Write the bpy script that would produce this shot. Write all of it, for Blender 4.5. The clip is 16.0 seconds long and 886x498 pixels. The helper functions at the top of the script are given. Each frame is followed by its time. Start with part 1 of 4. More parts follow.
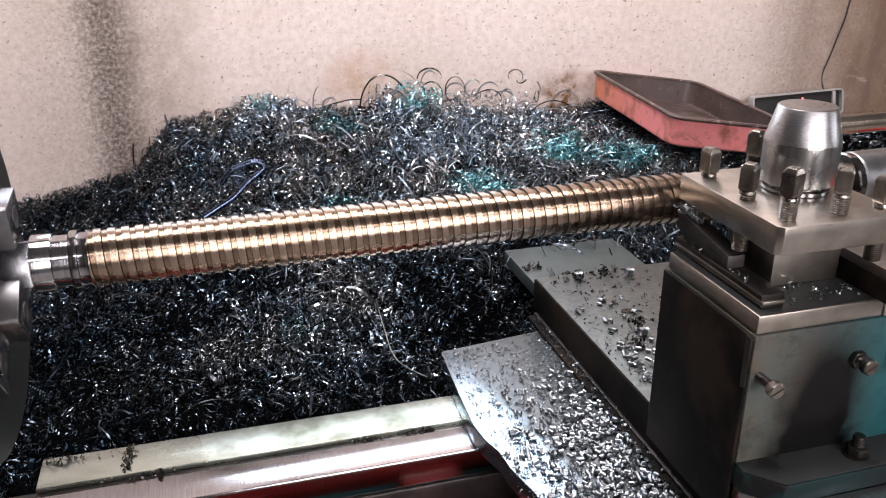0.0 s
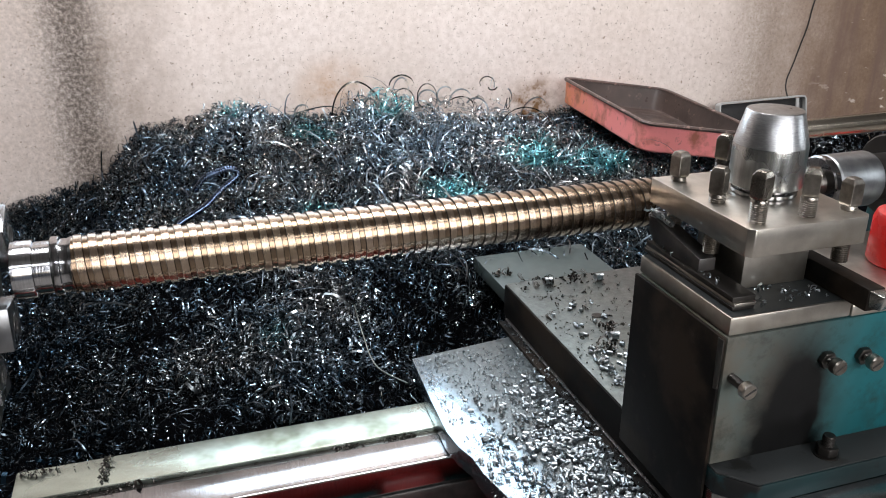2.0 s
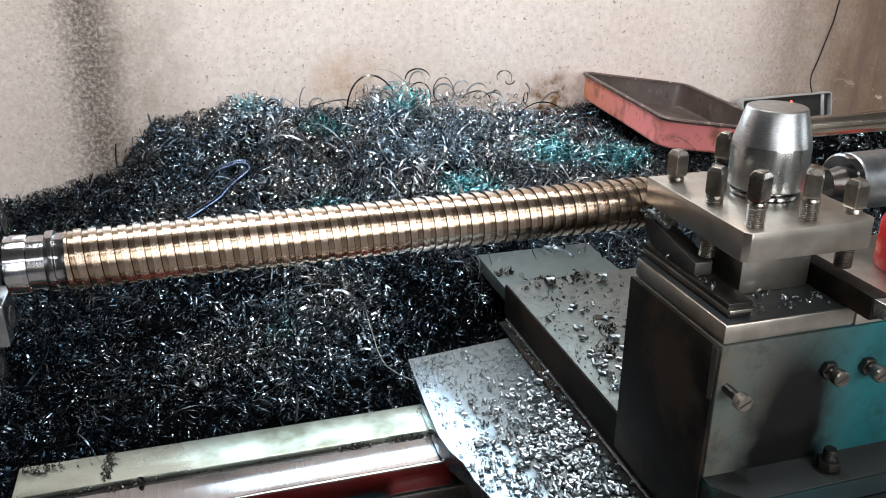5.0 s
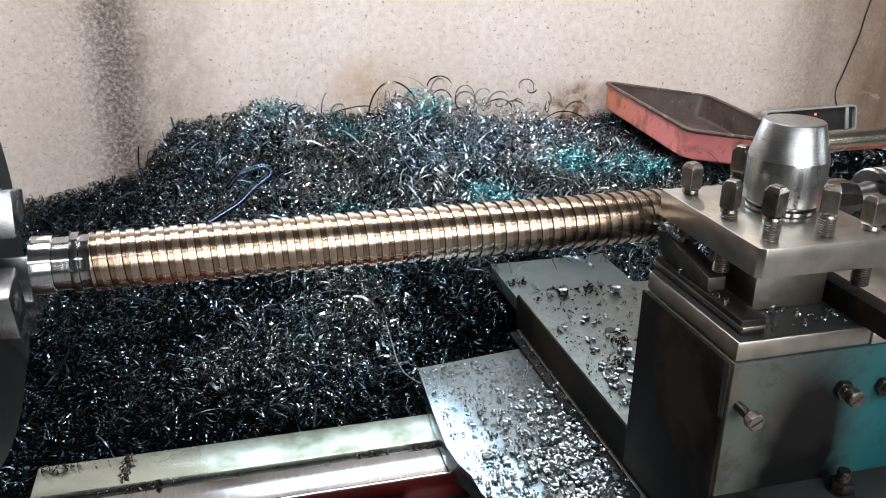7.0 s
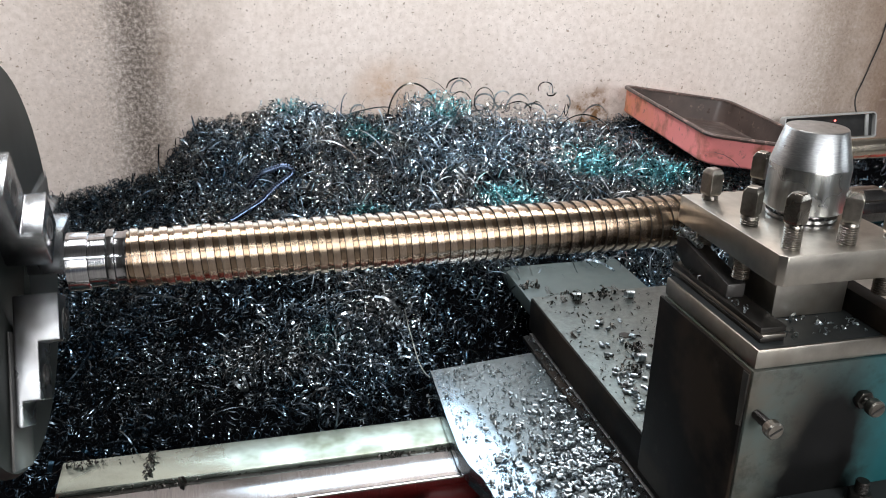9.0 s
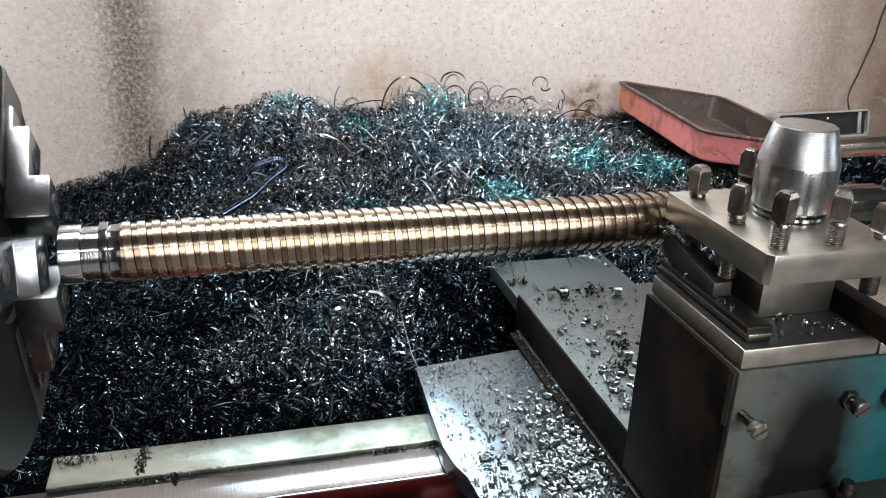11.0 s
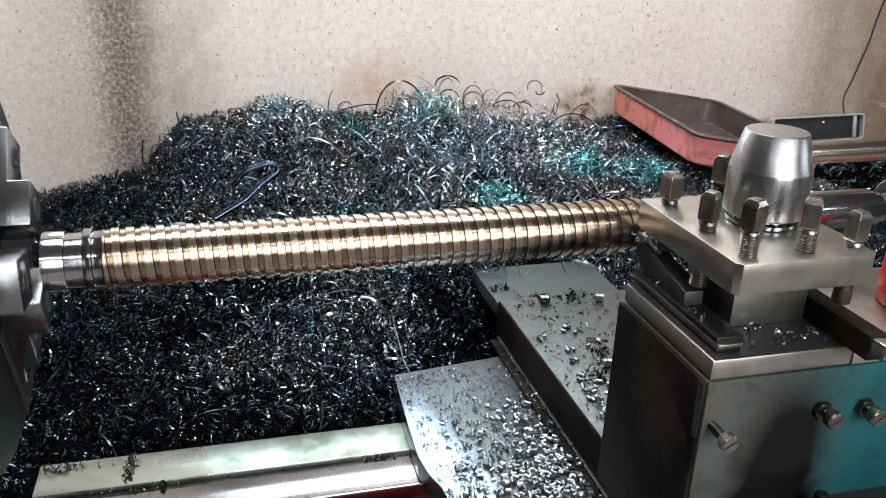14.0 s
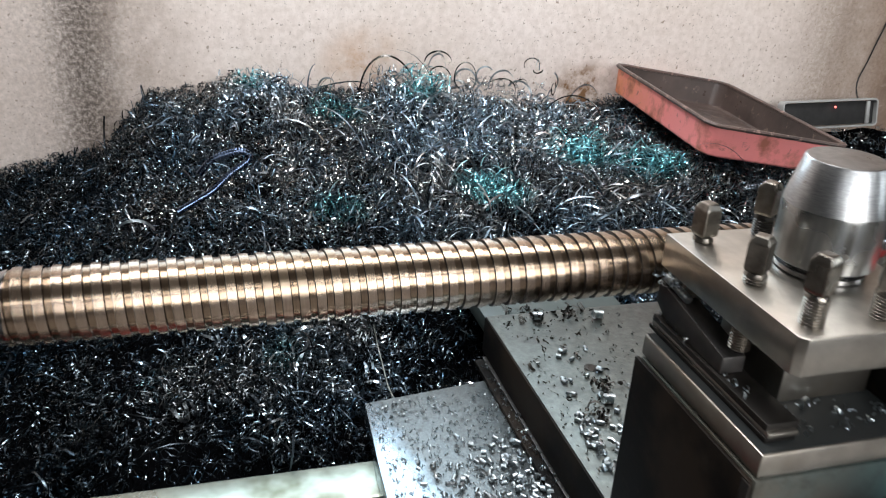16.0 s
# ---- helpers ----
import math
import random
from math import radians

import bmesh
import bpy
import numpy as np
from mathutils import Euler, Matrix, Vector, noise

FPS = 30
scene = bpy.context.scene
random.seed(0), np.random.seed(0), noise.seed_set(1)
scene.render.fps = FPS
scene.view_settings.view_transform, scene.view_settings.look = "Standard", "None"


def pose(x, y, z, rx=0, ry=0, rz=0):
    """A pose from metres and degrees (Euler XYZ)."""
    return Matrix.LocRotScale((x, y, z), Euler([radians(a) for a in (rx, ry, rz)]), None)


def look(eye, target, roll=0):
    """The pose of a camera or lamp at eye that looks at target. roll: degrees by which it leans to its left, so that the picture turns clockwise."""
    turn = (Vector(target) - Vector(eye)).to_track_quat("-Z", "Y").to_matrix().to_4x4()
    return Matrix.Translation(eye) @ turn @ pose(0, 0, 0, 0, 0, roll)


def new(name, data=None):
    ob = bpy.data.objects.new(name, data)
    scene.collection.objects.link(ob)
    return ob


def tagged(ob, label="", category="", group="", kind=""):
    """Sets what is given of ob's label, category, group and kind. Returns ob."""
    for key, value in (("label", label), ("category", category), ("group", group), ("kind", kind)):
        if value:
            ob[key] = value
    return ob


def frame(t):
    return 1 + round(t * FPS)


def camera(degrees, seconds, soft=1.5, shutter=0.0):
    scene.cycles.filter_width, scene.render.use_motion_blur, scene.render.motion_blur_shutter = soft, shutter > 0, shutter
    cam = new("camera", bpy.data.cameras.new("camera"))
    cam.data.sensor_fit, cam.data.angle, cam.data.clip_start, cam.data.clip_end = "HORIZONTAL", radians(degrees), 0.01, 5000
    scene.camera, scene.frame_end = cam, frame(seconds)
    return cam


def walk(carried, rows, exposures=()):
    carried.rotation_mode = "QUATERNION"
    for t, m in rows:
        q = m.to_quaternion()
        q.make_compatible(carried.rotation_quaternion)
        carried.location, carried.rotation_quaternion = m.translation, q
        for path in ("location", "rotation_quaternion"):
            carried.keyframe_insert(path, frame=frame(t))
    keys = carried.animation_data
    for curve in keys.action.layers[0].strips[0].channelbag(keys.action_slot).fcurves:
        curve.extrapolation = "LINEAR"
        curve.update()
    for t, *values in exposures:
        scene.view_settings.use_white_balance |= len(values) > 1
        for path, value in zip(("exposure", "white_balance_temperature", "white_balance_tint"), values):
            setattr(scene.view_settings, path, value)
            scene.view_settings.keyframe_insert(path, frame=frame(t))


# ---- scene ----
cam = camera(55.78, 16.0, soft=1.0, shutter=0.5)
PATH = [
    (0.0, pose(0.1162, -0.7268, 1.3876, 67.282, 0.176, -15.732)),
    (0.5, pose(0.1077, -0.7343, 1.3876, 67.968, 1.000, -17.227)),
    (1.0, pose(0.1023, -0.7291, 1.3869, 68.157, 0.482, -17.646)),
    (1.5, pose(0.0955, -0.7244, 1.3857, 68.350, -0.257, -17.998)),
    (2.0, pose(0.0973, -0.7224, 1.3833, 67.856, -0.276, -18.077)),
    (2.5, pose(0.1072, -0.7165, 1.3808, 67.571, -0.182, -17.871)),
    (3.0, pose(0.1096, -0.7138, 1.3812, 67.607, -0.220, -18.020)),
    (3.5, pose(0.1123, -0.7125, 1.3802, 67.750, 0.125, -17.847)),
    (4.0, pose(0.1147, -0.7088, 1.3778, 67.505, 0.044, -17.318)),
    (4.5, pose(0.1173, -0.7063, 1.3775, 67.441, -0.137, -16.884)),
    (7.0, pose(0.1122, -0.6986, 1.3768, 67.961, -0.836, -15.153)),
    (7.5, pose(0.1038, -0.6980, 1.3775, 68.084, -0.967, -14.602)),
    (8.0, pose(0.1006, -0.6978, 1.3770, 68.151, -1.028, -14.347)),
    (8.5, pose(0.0963, -0.6951, 1.3763, 67.881, -1.026, -14.183)),
    (9.0, pose(0.0925, -0.6941, 1.3764, 68.070, -1.330, -14.282)),
    (11.5, pose(0.0859, -0.6836, 1.3740, 67.671, -2.094, -14.886)),
    (12.0, pose(0.0844, -0.6830, 1.3740, 67.787, -2.260, -14.998)),
    (12.5, pose(0.0863, -0.6819, 1.3748, 67.869, -2.260, -14.790)),
    (13.0, pose(0.0903, -0.6809, 1.3747, 68.011, -1.936, -14.874)),
    (13.5, pose(0.0939, -0.6803, 1.3747, 68.088, -1.918, -14.845)),
    (14.0, pose(0.0966, -0.6783, 1.3739, 67.921, -1.987, -14.952)),
    (14.5, pose(0.0968, -0.6752, 1.3754, 67.698, -1.902, -15.062)),
    (15.0, pose(0.1001, -0.6681, 1.3777, 67.861, -2.296, -15.315)),
    (15.5, pose(0.1167, -0.6196, 1.3740, 67.176, -2.845, -15.534)),
    (16.0, look((0.128, -0.525, 1.370), (0.664, 1.216, 0.546), 3.6)),
]

# ---- world, sun, large lights, exposure ----
world = bpy.data.worlds.new("world")
scene.world = world
world.use_nodes = True
wn = world.node_tree
sky = wn.nodes.new("ShaderNodeTexSky")
sky.sky_type, sky.sun_disc = "NISHITA", False
sky.sun_elevation, sky.sun_rotation = radians(42), radians(200)
wn.links.new(sky.outputs[0], wn.nodes["Background"].inputs[0])
wn.nodes["Background"].inputs[1].default_value = 0.12


def window_lamp(name, where, target, wide, high, power, colour):
    data = bpy.data.lights.new(name, "AREA")
    data.shape, data.size, data.size_y, data.energy, data.color = "RECTANGLE", wide, high, power, colour
    ob = new(name, data)
    ob.matrix_world = look(where, target)
    return ob


# daylight of the wide door behind the operator, of the high window in the rear wall, and of the far side of the shop
window_lamp("door_daylight", (0.9, -3.62, 2.1), (0.6, 1.4, 1.1), 2.6, 1.6, 114, (1.0, 0.97, 0.95))
window_lamp("side_daylight", (4.5, -1.2, 2.0), (0.6, 0.3, 1.0), 1.6, 1.2, 30, (0.9, 0.96, 1.0))
window_lamp("high_window_daylight", (0.35, 1.47, 1.94), (0.35, -0.5, 1.3), 1.16, 0.84, 16, (0.8, 0.92, 1.0))
window_lamp("skylight_daylight", (0.55, 0.45, 3.42), (0.55, 0.75, 0.9), 1.8, 0.9, 84, (1.0, 0.975, 0.96))
window_lamp("tube_lamp_light", (0.55, -1.55, 2.26), (0.5, 0.1, 1.1), 2.4, 0.12, 12, (0.97, 0.98, 1.0))

# ---- materials ----
MATS = {}


def material(name, build):
    if name not in MATS:
        m = bpy.data.materials.new(name)
        m.use_nodes = True
        build(m.node_tree, m.node_tree.nodes["Principled BSDF"])
        MATS[name] = m
    return MATS[name]


def node(nt, kind, **inputs):
    n = nt.nodes.new(kind)
    for k, v in inputs.items():
        n.inputs[k.replace("_", " ")].default_value = v
    return n


def ramp(nt, source, stops):
    r = nt.nodes.new("ShaderNodeValToRGB")
    while len(r.color_ramp.elements) < len(stops):
        r.color_ramp.elements.new(0.5)
    for e, (pos, col) in zip(r.color_ramp.elements, stops):
        e.position, e.color = pos, (*col, 1) if len(col) == 3 else col
    nt.links.new(source, r.inputs[0])
    return r.outputs[0]


def grain(nt, scale, detail=6, rough=0.6, stretch=(1, 1, 1)):
    c = nt.nodes.new("ShaderNodeTexCoord")
    mp = nt.nodes.new("ShaderNodeMapping")
    mp.inputs["Scale"].default_value = stretch
    nt.links.new(c.outputs["Object"], mp.inputs[0])
    n = node(nt, "ShaderNodeTexNoise", Scale=scale, Detail=detail, Roughness=rough)
    nt.links.new(mp.outputs[0], n.inputs["Vector"])
    return n.outputs[0]


def mix(nt, fac, a, b, mode="MIX"):
    m = nt.nodes.new("ShaderNodeMix")
    m.data_type, m.blend_type = "RGBA", mode
    for sock, v in ((m.inputs["Factor"], fac), (m.inputs["A"], a), (m.inputs["B"], b)):
        if isinstance(v, (float, int)):
            sock.default_value = v
        elif isinstance(v, tuple):
            sock.default_value = (*v, 1) if len(v) == 3 else v
        else:
            nt.links.new(v, sock)
    return m.outputs["Result"]


def bump(nt, bsdf, height, strength, dist=0.002):
    b = node(nt, "ShaderNodeBump", Strength=strength, Distance=dist)
    nt.links.new(height, b.inputs["Height"])
    nt.links.new(b.outputs[0], bsdf.inputs["Normal"])


def metal(name, light, dark, rough=(0.25, 0.45), scale=30, stretch=(1, 1, 1), bumpy=0.08, stain=None, metallic=1.0):
    def build(nt, b):
        g = grain(nt, scale, stretch=stretch)
        big = grain(nt, scale * 0.18, 4)
        col = ramp(nt, g, [(0.3, dark), (0.7, light)])
        if stain:
            col = mix(nt, ramp(nt, big, [(0.5, (0, 0, 0)), (0.68, (1, 1, 1))]), col, stain)
        nt.links.new(col, b.inputs["Base Color"])
        nt.links.new(ramp(nt, big, [(0.3, (rough[0],) * 3), (0.7, (rough[1],) * 3)]), b.inputs["Roughness"])
        b.inputs["Metallic"].default_value = metallic
        bump(nt, b, g, bumpy)
    return material(name, build)


def paint(name, colour, dark, scale=25, rough=0.45, wear=0.62, soot=None):
    def build(nt, b):
        g = grain(nt, scale)
        big = grain(nt, scale * 0.2, 5)
        col = mix(nt, ramp(nt, big, [(0.35, (0, 0, 0)), (0.7, (1, 1, 1))]), colour, dark)
        col = mix(nt, ramp(nt, g, [(wear, (0, 0, 0)), (wear + 0.06, (1, 1, 1))]), col, soot or dark)
        nt.links.new(col, b.inputs["Base Color"])
        nt.links.new(ramp(nt, g, [(0.3, (rough - 0.12,) * 3), (0.8, (rough + 0.2,) * 3)]), b.inputs["Roughness"])
        bump(nt, b, g, 0.12)
    return material(name, build)


def band(nt, axis, centre, half, power, breakup, warp=0.0):
    """A stain or a tint, in the swarf a painted shade, with its own place and ragged edge along one axis of the object
    (3: between y and z).
    """
    sep = nt.nodes.new("ShaderNodeSeparateXYZ")
    nt.links.new(nt.nodes.new("ShaderNodeTexCoord").outputs["Object"], sep.inputs[0])
    steps = (("SUBTRACT", centre), ("ABSOLUTE", 0.0))
    if axis == 3:
        dot = nt.nodes.new("ShaderNodeMath")
        dot.operation = "ADD"
        nt.links.new(sep.outputs[1], dot.inputs[0])
        nt.links.new(sep.outputs[2], dot.inputs[1])
        scale = nt.nodes.new("ShaderNodeMath")
        scale.operation = "MULTIPLY"
        scale.inputs[1].default_value = 0.7071
        nt.links.new(dot.outputs[0], scale.inputs[0])
        sock = scale.outputs[0]
    else:
        sock = sep.outputs[axis]
    if warp:
        w = nt.nodes.new("ShaderNodeMath")
        w.operation = "MULTIPLY_ADD"
        nt.links.new(grain(nt, 9, 5, 0.6), w.inputs[0])
        w.inputs[1].default_value = warp
        nt.links.new(sock, w.inputs[2])
        centre += warp / 2
        sock = w.outputs[0]
    for op, val in steps:
        n = nt.nodes.new("ShaderNodeMath")
        n.operation = op
        nt.links.new(sock, n.inputs[0])
        n.inputs[1].default_value = val
        sock = n.outputs[0]
    m = nt.nodes.new("ShaderNodeMapRange")
    m.interpolation_type = "SMOOTHSTEP"
    m.inputs["From Min"].default_value, m.inputs["From Max"].default_value = half, 0.0
    m.inputs["To Max"].default_value = power
    nt.links.new(sock, m.inputs[0])
    if breakup is None:
        return m.outputs[0]
    p = nt.nodes.new("ShaderNodeMath")
    p.operation = "MULTIPLY"
    nt.links.new(m.outputs[0], p.inputs[0])
    nt.links.new(ramp(nt, breakup, [(0.36, (0.12,) * 3), (0.62, (1,) * 3)]), p.inputs[1])
    return p.outputs[0]


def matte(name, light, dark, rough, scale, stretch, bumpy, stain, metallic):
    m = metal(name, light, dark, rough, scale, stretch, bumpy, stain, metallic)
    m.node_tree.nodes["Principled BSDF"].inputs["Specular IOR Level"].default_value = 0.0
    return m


STEEL = metal("machined_steel", (0.48, 0.475, 0.455), (0.34, 0.335, 0.32), (0.18, 0.34), 60, (1, 1, 1), 0.03)
WAY = metal("oil_stained_way", (0.54, 0.61, 0.55), (0.38, 0.43, 0.385), (0.2, 0.4), 45, (0.4, 1, 1), 0.04, (0.15, 0.16, 0.115))


def saddle_build(nt, b):
    """Clean shiny steel along the open edge, its pale blue standing in for the window's reflection, a dull film of oil
    and fine swarf over the rest.
    """
    sep = nt.nodes.new("ShaderNodeSeparateXYZ")
    nt.links.new(nt.nodes.new("ShaderNodeTexCoord").outputs["Object"], sep.inputs[0])
    lean = nt.nodes.new("ShaderNodeMath")
    lean.operation = "MULTIPLY_ADD"
    lean.inputs[1].default_value = 0.22
    nt.links.new(sep.outputs[1], lean.inputs[0])
    nt.links.new(sep.outputs[0], lean.inputs[2])
    rag = nt.nodes.new("ShaderNodeMath")
    rag.operation = "MULTIPLY_ADD"
    rag.inputs[1].default_value = 0.05
    nt.links.new(grain(nt, 38, 6, 0.65), rag.inputs[0])
    nt.links.new(lean.outputs[0], rag.inputs[2])
    film = nt.nodes.new("ShaderNodeMapRange")
    film.inputs["From Min"].default_value, film.inputs["From Max"].default_value = -0.135, -0.105
    nt.links.new(rag.outputs[0], film.inputs[0])
    g = grain(nt, 28)
    fine = grain(nt, 260, 4, 0.7)
    clean_sheen = ramp(nt, g, [(0.3, (0.27, 0.345, 0.41)), (0.7, (0.37, 0.47, 0.55))])
    dirt = mix(nt, ramp(nt, fine, [(0.4, (0, 0, 0)), (0.66, (1, 1, 1))]), (0.135, 0.155, 0.163), (0.23, 0.255, 0.262))
    dirt = mix(nt, ramp(nt, grain(nt, 60, 5, 0.7), [(0.56, (0, 0, 0)), (0.66, (0.8, 0.8, 0.8))]), dirt, (0.05, 0.05, 0.048))
    nt.links.new(mix(nt, film.outputs[0], clean_sheen, dirt), b.inputs["Base Color"])
    nt.links.new(mix(nt, film.outputs[0], (0.17, 0.17, 0.17), ramp(nt, fine, [(0.35, (0.34,) * 3), (0.7, (0.55,) * 3)])), b.inputs["Roughness"])
    b.inputs["Metallic"].default_value = 0.95
    bump(nt, b, fine, 0.2, 0.001)


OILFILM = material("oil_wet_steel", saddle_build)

BRUSHED = metal("brushed_turned_steel", (0.46, 0.465, 0.47), (0.3, 0.305, 0.31), (0.27, 0.38), 160, (1, 1, 6), 0.1, (0.33, 0.33, 0.32))
NUT = metal("oily_turned_nut_steel", (0.52, 0.525, 0.515), (0.36, 0.365, 0.355), (0.24, 0.36), 60, (6, 6, 0.3), 0.06, (0.17, 0.165, 0.15))
CENTRE = metal("grey_ground_steel", (0.4, 0.415, 0.43), (0.28, 0.29, 0.3), (0.32, 0.45), 90, (1, 1, 1), 0.06)
ROD = metal("tan_worn_rod_steel", (0.47, 0.42, 0.35), (0.33, 0.29, 0.24), (0.2, 0.32), 60, (0.2, 1, 1), 0.05)
HEAD = metal("worn_screw_steel", (0.38, 0.35, 0.31), (0.13, 0.115, 0.1), (0.24, 0.42), 55, (1, 1, 1), 0.2, (0.085, 0.072, 0.06))
BRIGHT = metal("turned_steel", (0.42, 0.42, 0.43), (0.28, 0.28, 0.29), (0.11, 0.19), 120, (8, 0.3, 0.3), 0.03)
OILY = metal("oily_dark_steel", (0.085, 0.078, 0.07), (0.04, 0.037, 0.034), (0.22, 0.5), 25, (1, 1, 1), 0.1, (0.02, 0.018, 0.017), 0.85)
SLIDE = metal("grey_slide_steel", (0.185, 0.203, 0.194), (0.105, 0.117, 0.112), (0.36, 0.52), 110, (1, 1, 1), 0.3, (0.12, 0.127, 0.122))


# oily film taken near black, the shade on these side faces included
def shadesoot_build(nt, b):
    g = grain(nt, 30)
    big = grain(nt, 9, 5)
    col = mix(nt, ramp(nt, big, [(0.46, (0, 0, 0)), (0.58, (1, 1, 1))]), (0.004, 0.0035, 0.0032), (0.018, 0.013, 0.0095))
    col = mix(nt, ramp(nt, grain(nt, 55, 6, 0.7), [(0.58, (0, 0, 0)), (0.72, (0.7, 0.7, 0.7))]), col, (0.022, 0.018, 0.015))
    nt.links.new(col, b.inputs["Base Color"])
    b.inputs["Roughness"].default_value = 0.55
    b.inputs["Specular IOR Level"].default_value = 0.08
    bump(nt, b, g, 0.12)


SHADESOOT = material("shaded_black_oily_film", shadesoot_build)

BLACKOX = metal("black_oxide_steel", (0.11, 0.1, 0.095), (0.05, 0.05, 0.05), (0.3, 0.5), 40, (1, 1, 1), 0.1, None, 0.8)
POST = metal("tool_post_steel", (0.5, 0.468, 0.42), (0.34, 0.315, 0.28), (0.26, 0.44), 45, (1, 1, 1), 0.07, (0.28, 0.25, 0.21))
CHUCK = metal("chuck_cast_iron", (0.018, 0.022, 0.02), (0.01, 0.012, 0.011), (0.4, 0.55), 20, (1, 1, 1), 0.08, None, 0.6)
JAW = metal("worn_jaw_steel", (0.28, 0.29, 0.305), (0.16, 0.165, 0.17), (0.2, 0.32), 35, (1, 1, 1), 0.08, (0.06, 0.055, 0.052))
TEAL = paint("oily_teal_paint", (0.012, 0.07, 0.075), (0.008, 0.03, 0.032), 18, 0.4, 0.66, (0.02, 0.02, 0.02))


def sooty_build(nt, b):
    g = grain(nt, 22)
    big = grain(nt, 6, 5)
    col = mix(nt, ramp(nt, big, [(0.3, (0, 0, 0)), (0.75, (1, 1, 1))]), (0.009, 0.092, 0.104), (0.006, 0.052, 0.058))
    col = mix(nt, ramp(nt, g, [(0.55, (0, 0, 0)), (0.8, (0.5, 0.5, 0.5))]), col, (0.012, 0.014, 0.013))
    col = mix(nt, band(nt, 0, -0.13, 0.225, 2.2, None, 0.05), col, mix(nt, ramp(nt, grain(nt, 14, 6), [(0.4, (0, 0, 0)), (0.62, (1, 1, 1))]), (0.075, 0.09, 0.082), (0.085, 0.075, 0.06)))
    col = mix(nt, ramp(nt, grain(nt, 38, 7, 0.7), [(0.5, (0, 0, 0)), (0.7, (0.65, 0.65, 0.65))]), col, (0.012, 0.012, 0.01))
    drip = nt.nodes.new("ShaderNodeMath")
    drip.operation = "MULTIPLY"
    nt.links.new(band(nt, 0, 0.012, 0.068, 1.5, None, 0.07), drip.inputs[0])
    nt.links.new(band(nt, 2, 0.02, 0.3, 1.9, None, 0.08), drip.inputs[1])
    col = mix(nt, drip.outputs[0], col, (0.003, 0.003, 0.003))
    nt.links.new(col, b.inputs["Base Color"])
    nt.links.new(ramp(nt, g, [(0.3, (0.42,) * 3), (0.8, (0.65,) * 3)]), b.inputs["Roughness"])
    b.inputs["Specular IOR Level"].default_value = 0.17
    bump(nt, b, g, 0.1)


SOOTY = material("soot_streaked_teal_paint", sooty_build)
GRIMY = paint("grimy_teal_paint", (0.006, 0.034, 0.038), (0.005, 0.007, 0.007), 14, 0.5, 0.58, (0.006, 0.006, 0.006))
GRIMY.node_tree.nodes["Principled BSDF"].inputs["Specular IOR Level"].default_value = 0.2
GRIME = paint("dark_oily_grime", (0.03, 0.034, 0.035), (0.016, 0.017, 0.017), 20, 0.45, 0.6, (0.012, 0.012, 0.011))
GRIME.node_tree.nodes["Principled BSDF"].inputs["Specular IOR Level"].default_value = 0.2
RED = paint("dark_red_bed_paint", (0.35, 0.02, 0.015), (0.1, 0.01, 0.01), 20, 0.35, 0.62, (0.03, 0.01, 0.01))
REDP = paint("bright_red_plastic", (0.6, 0.02, 0.015), (0.45, 0.015, 0.012), 20, 0.3, 0.8)


def tray_build(nt, b):
    g = grain(nt, 45)
    big = grain(nt, 9, 5)
    col = mix(nt, band(nt, 1, 0.36, 0.5, 1.3, big), (0.88, 0.28, 0.27), (0.78, 0.29, 0.12))
    col = mix(nt, ramp(nt, grain(nt, 16, 6), [(0.5, (0, 0, 0)), (0.66, (0.85, 0.85, 0.85))]), col, (0.3, 0.1, 0.05))
    col = mix(nt, ramp(nt, g, [(0.62, (0, 0, 0)), (0.7, (0.6, 0.6, 0.6))]), col, (0.12, 0.07, 0.05))
    nt.links.new(col, b.inputs["Base Color"])
    b.inputs["Roughness"].default_value = 0.5
    bump(nt, b, g, 0.15)


TRAYOUT = material("faded_pink_paint", tray_build)
COVER = paint("grey_green_plate_paint", (0.055, 0.075, 0.072), (0.035, 0.05, 0.05), 12, 0.45, 0.68, (0.03, 0.03, 0.03))
TRAYIN = paint("oily_brown_tray", (0.085, 0.06, 0.052), (0.028, 0.02, 0.018), 38, 0.38, 0.6, (0.15, 0.11, 0.09))
RIM = paint("dirty_tray_rim", (0.12, 0.078, 0.066), (0.05, 0.036, 0.032), 60, 0.4, 0.58, (0.28, 0.18, 0.155))


def glow_build(nt, b):
    b.inputs["Base Color"].default_value = (0.5, 0.02, 0.02, 1)
    b.inputs["Emission Color"].default_value = (1.0, 0.12, 0.1, 1)
    b.inputs["Emission Strength"].default_value = 4.0


SILVER = paint("silver_plastic", (0.4, 0.4, 0.39), (0.2, 0.2, 0.195), 30, 0.35, 0.75)
GLOW = material("red_indicator", glow_build)
PLASTIC_B = paint("black_plastic", (0.02, 0.02, 0.022), (0.03, 0.03, 0.03), 30, 0.35, 0.8)


CABLE = paint("black_rubber", (0.012, 0.011, 0.011), (0.008, 0.008, 0.008), 30, 0.75, 0.8)


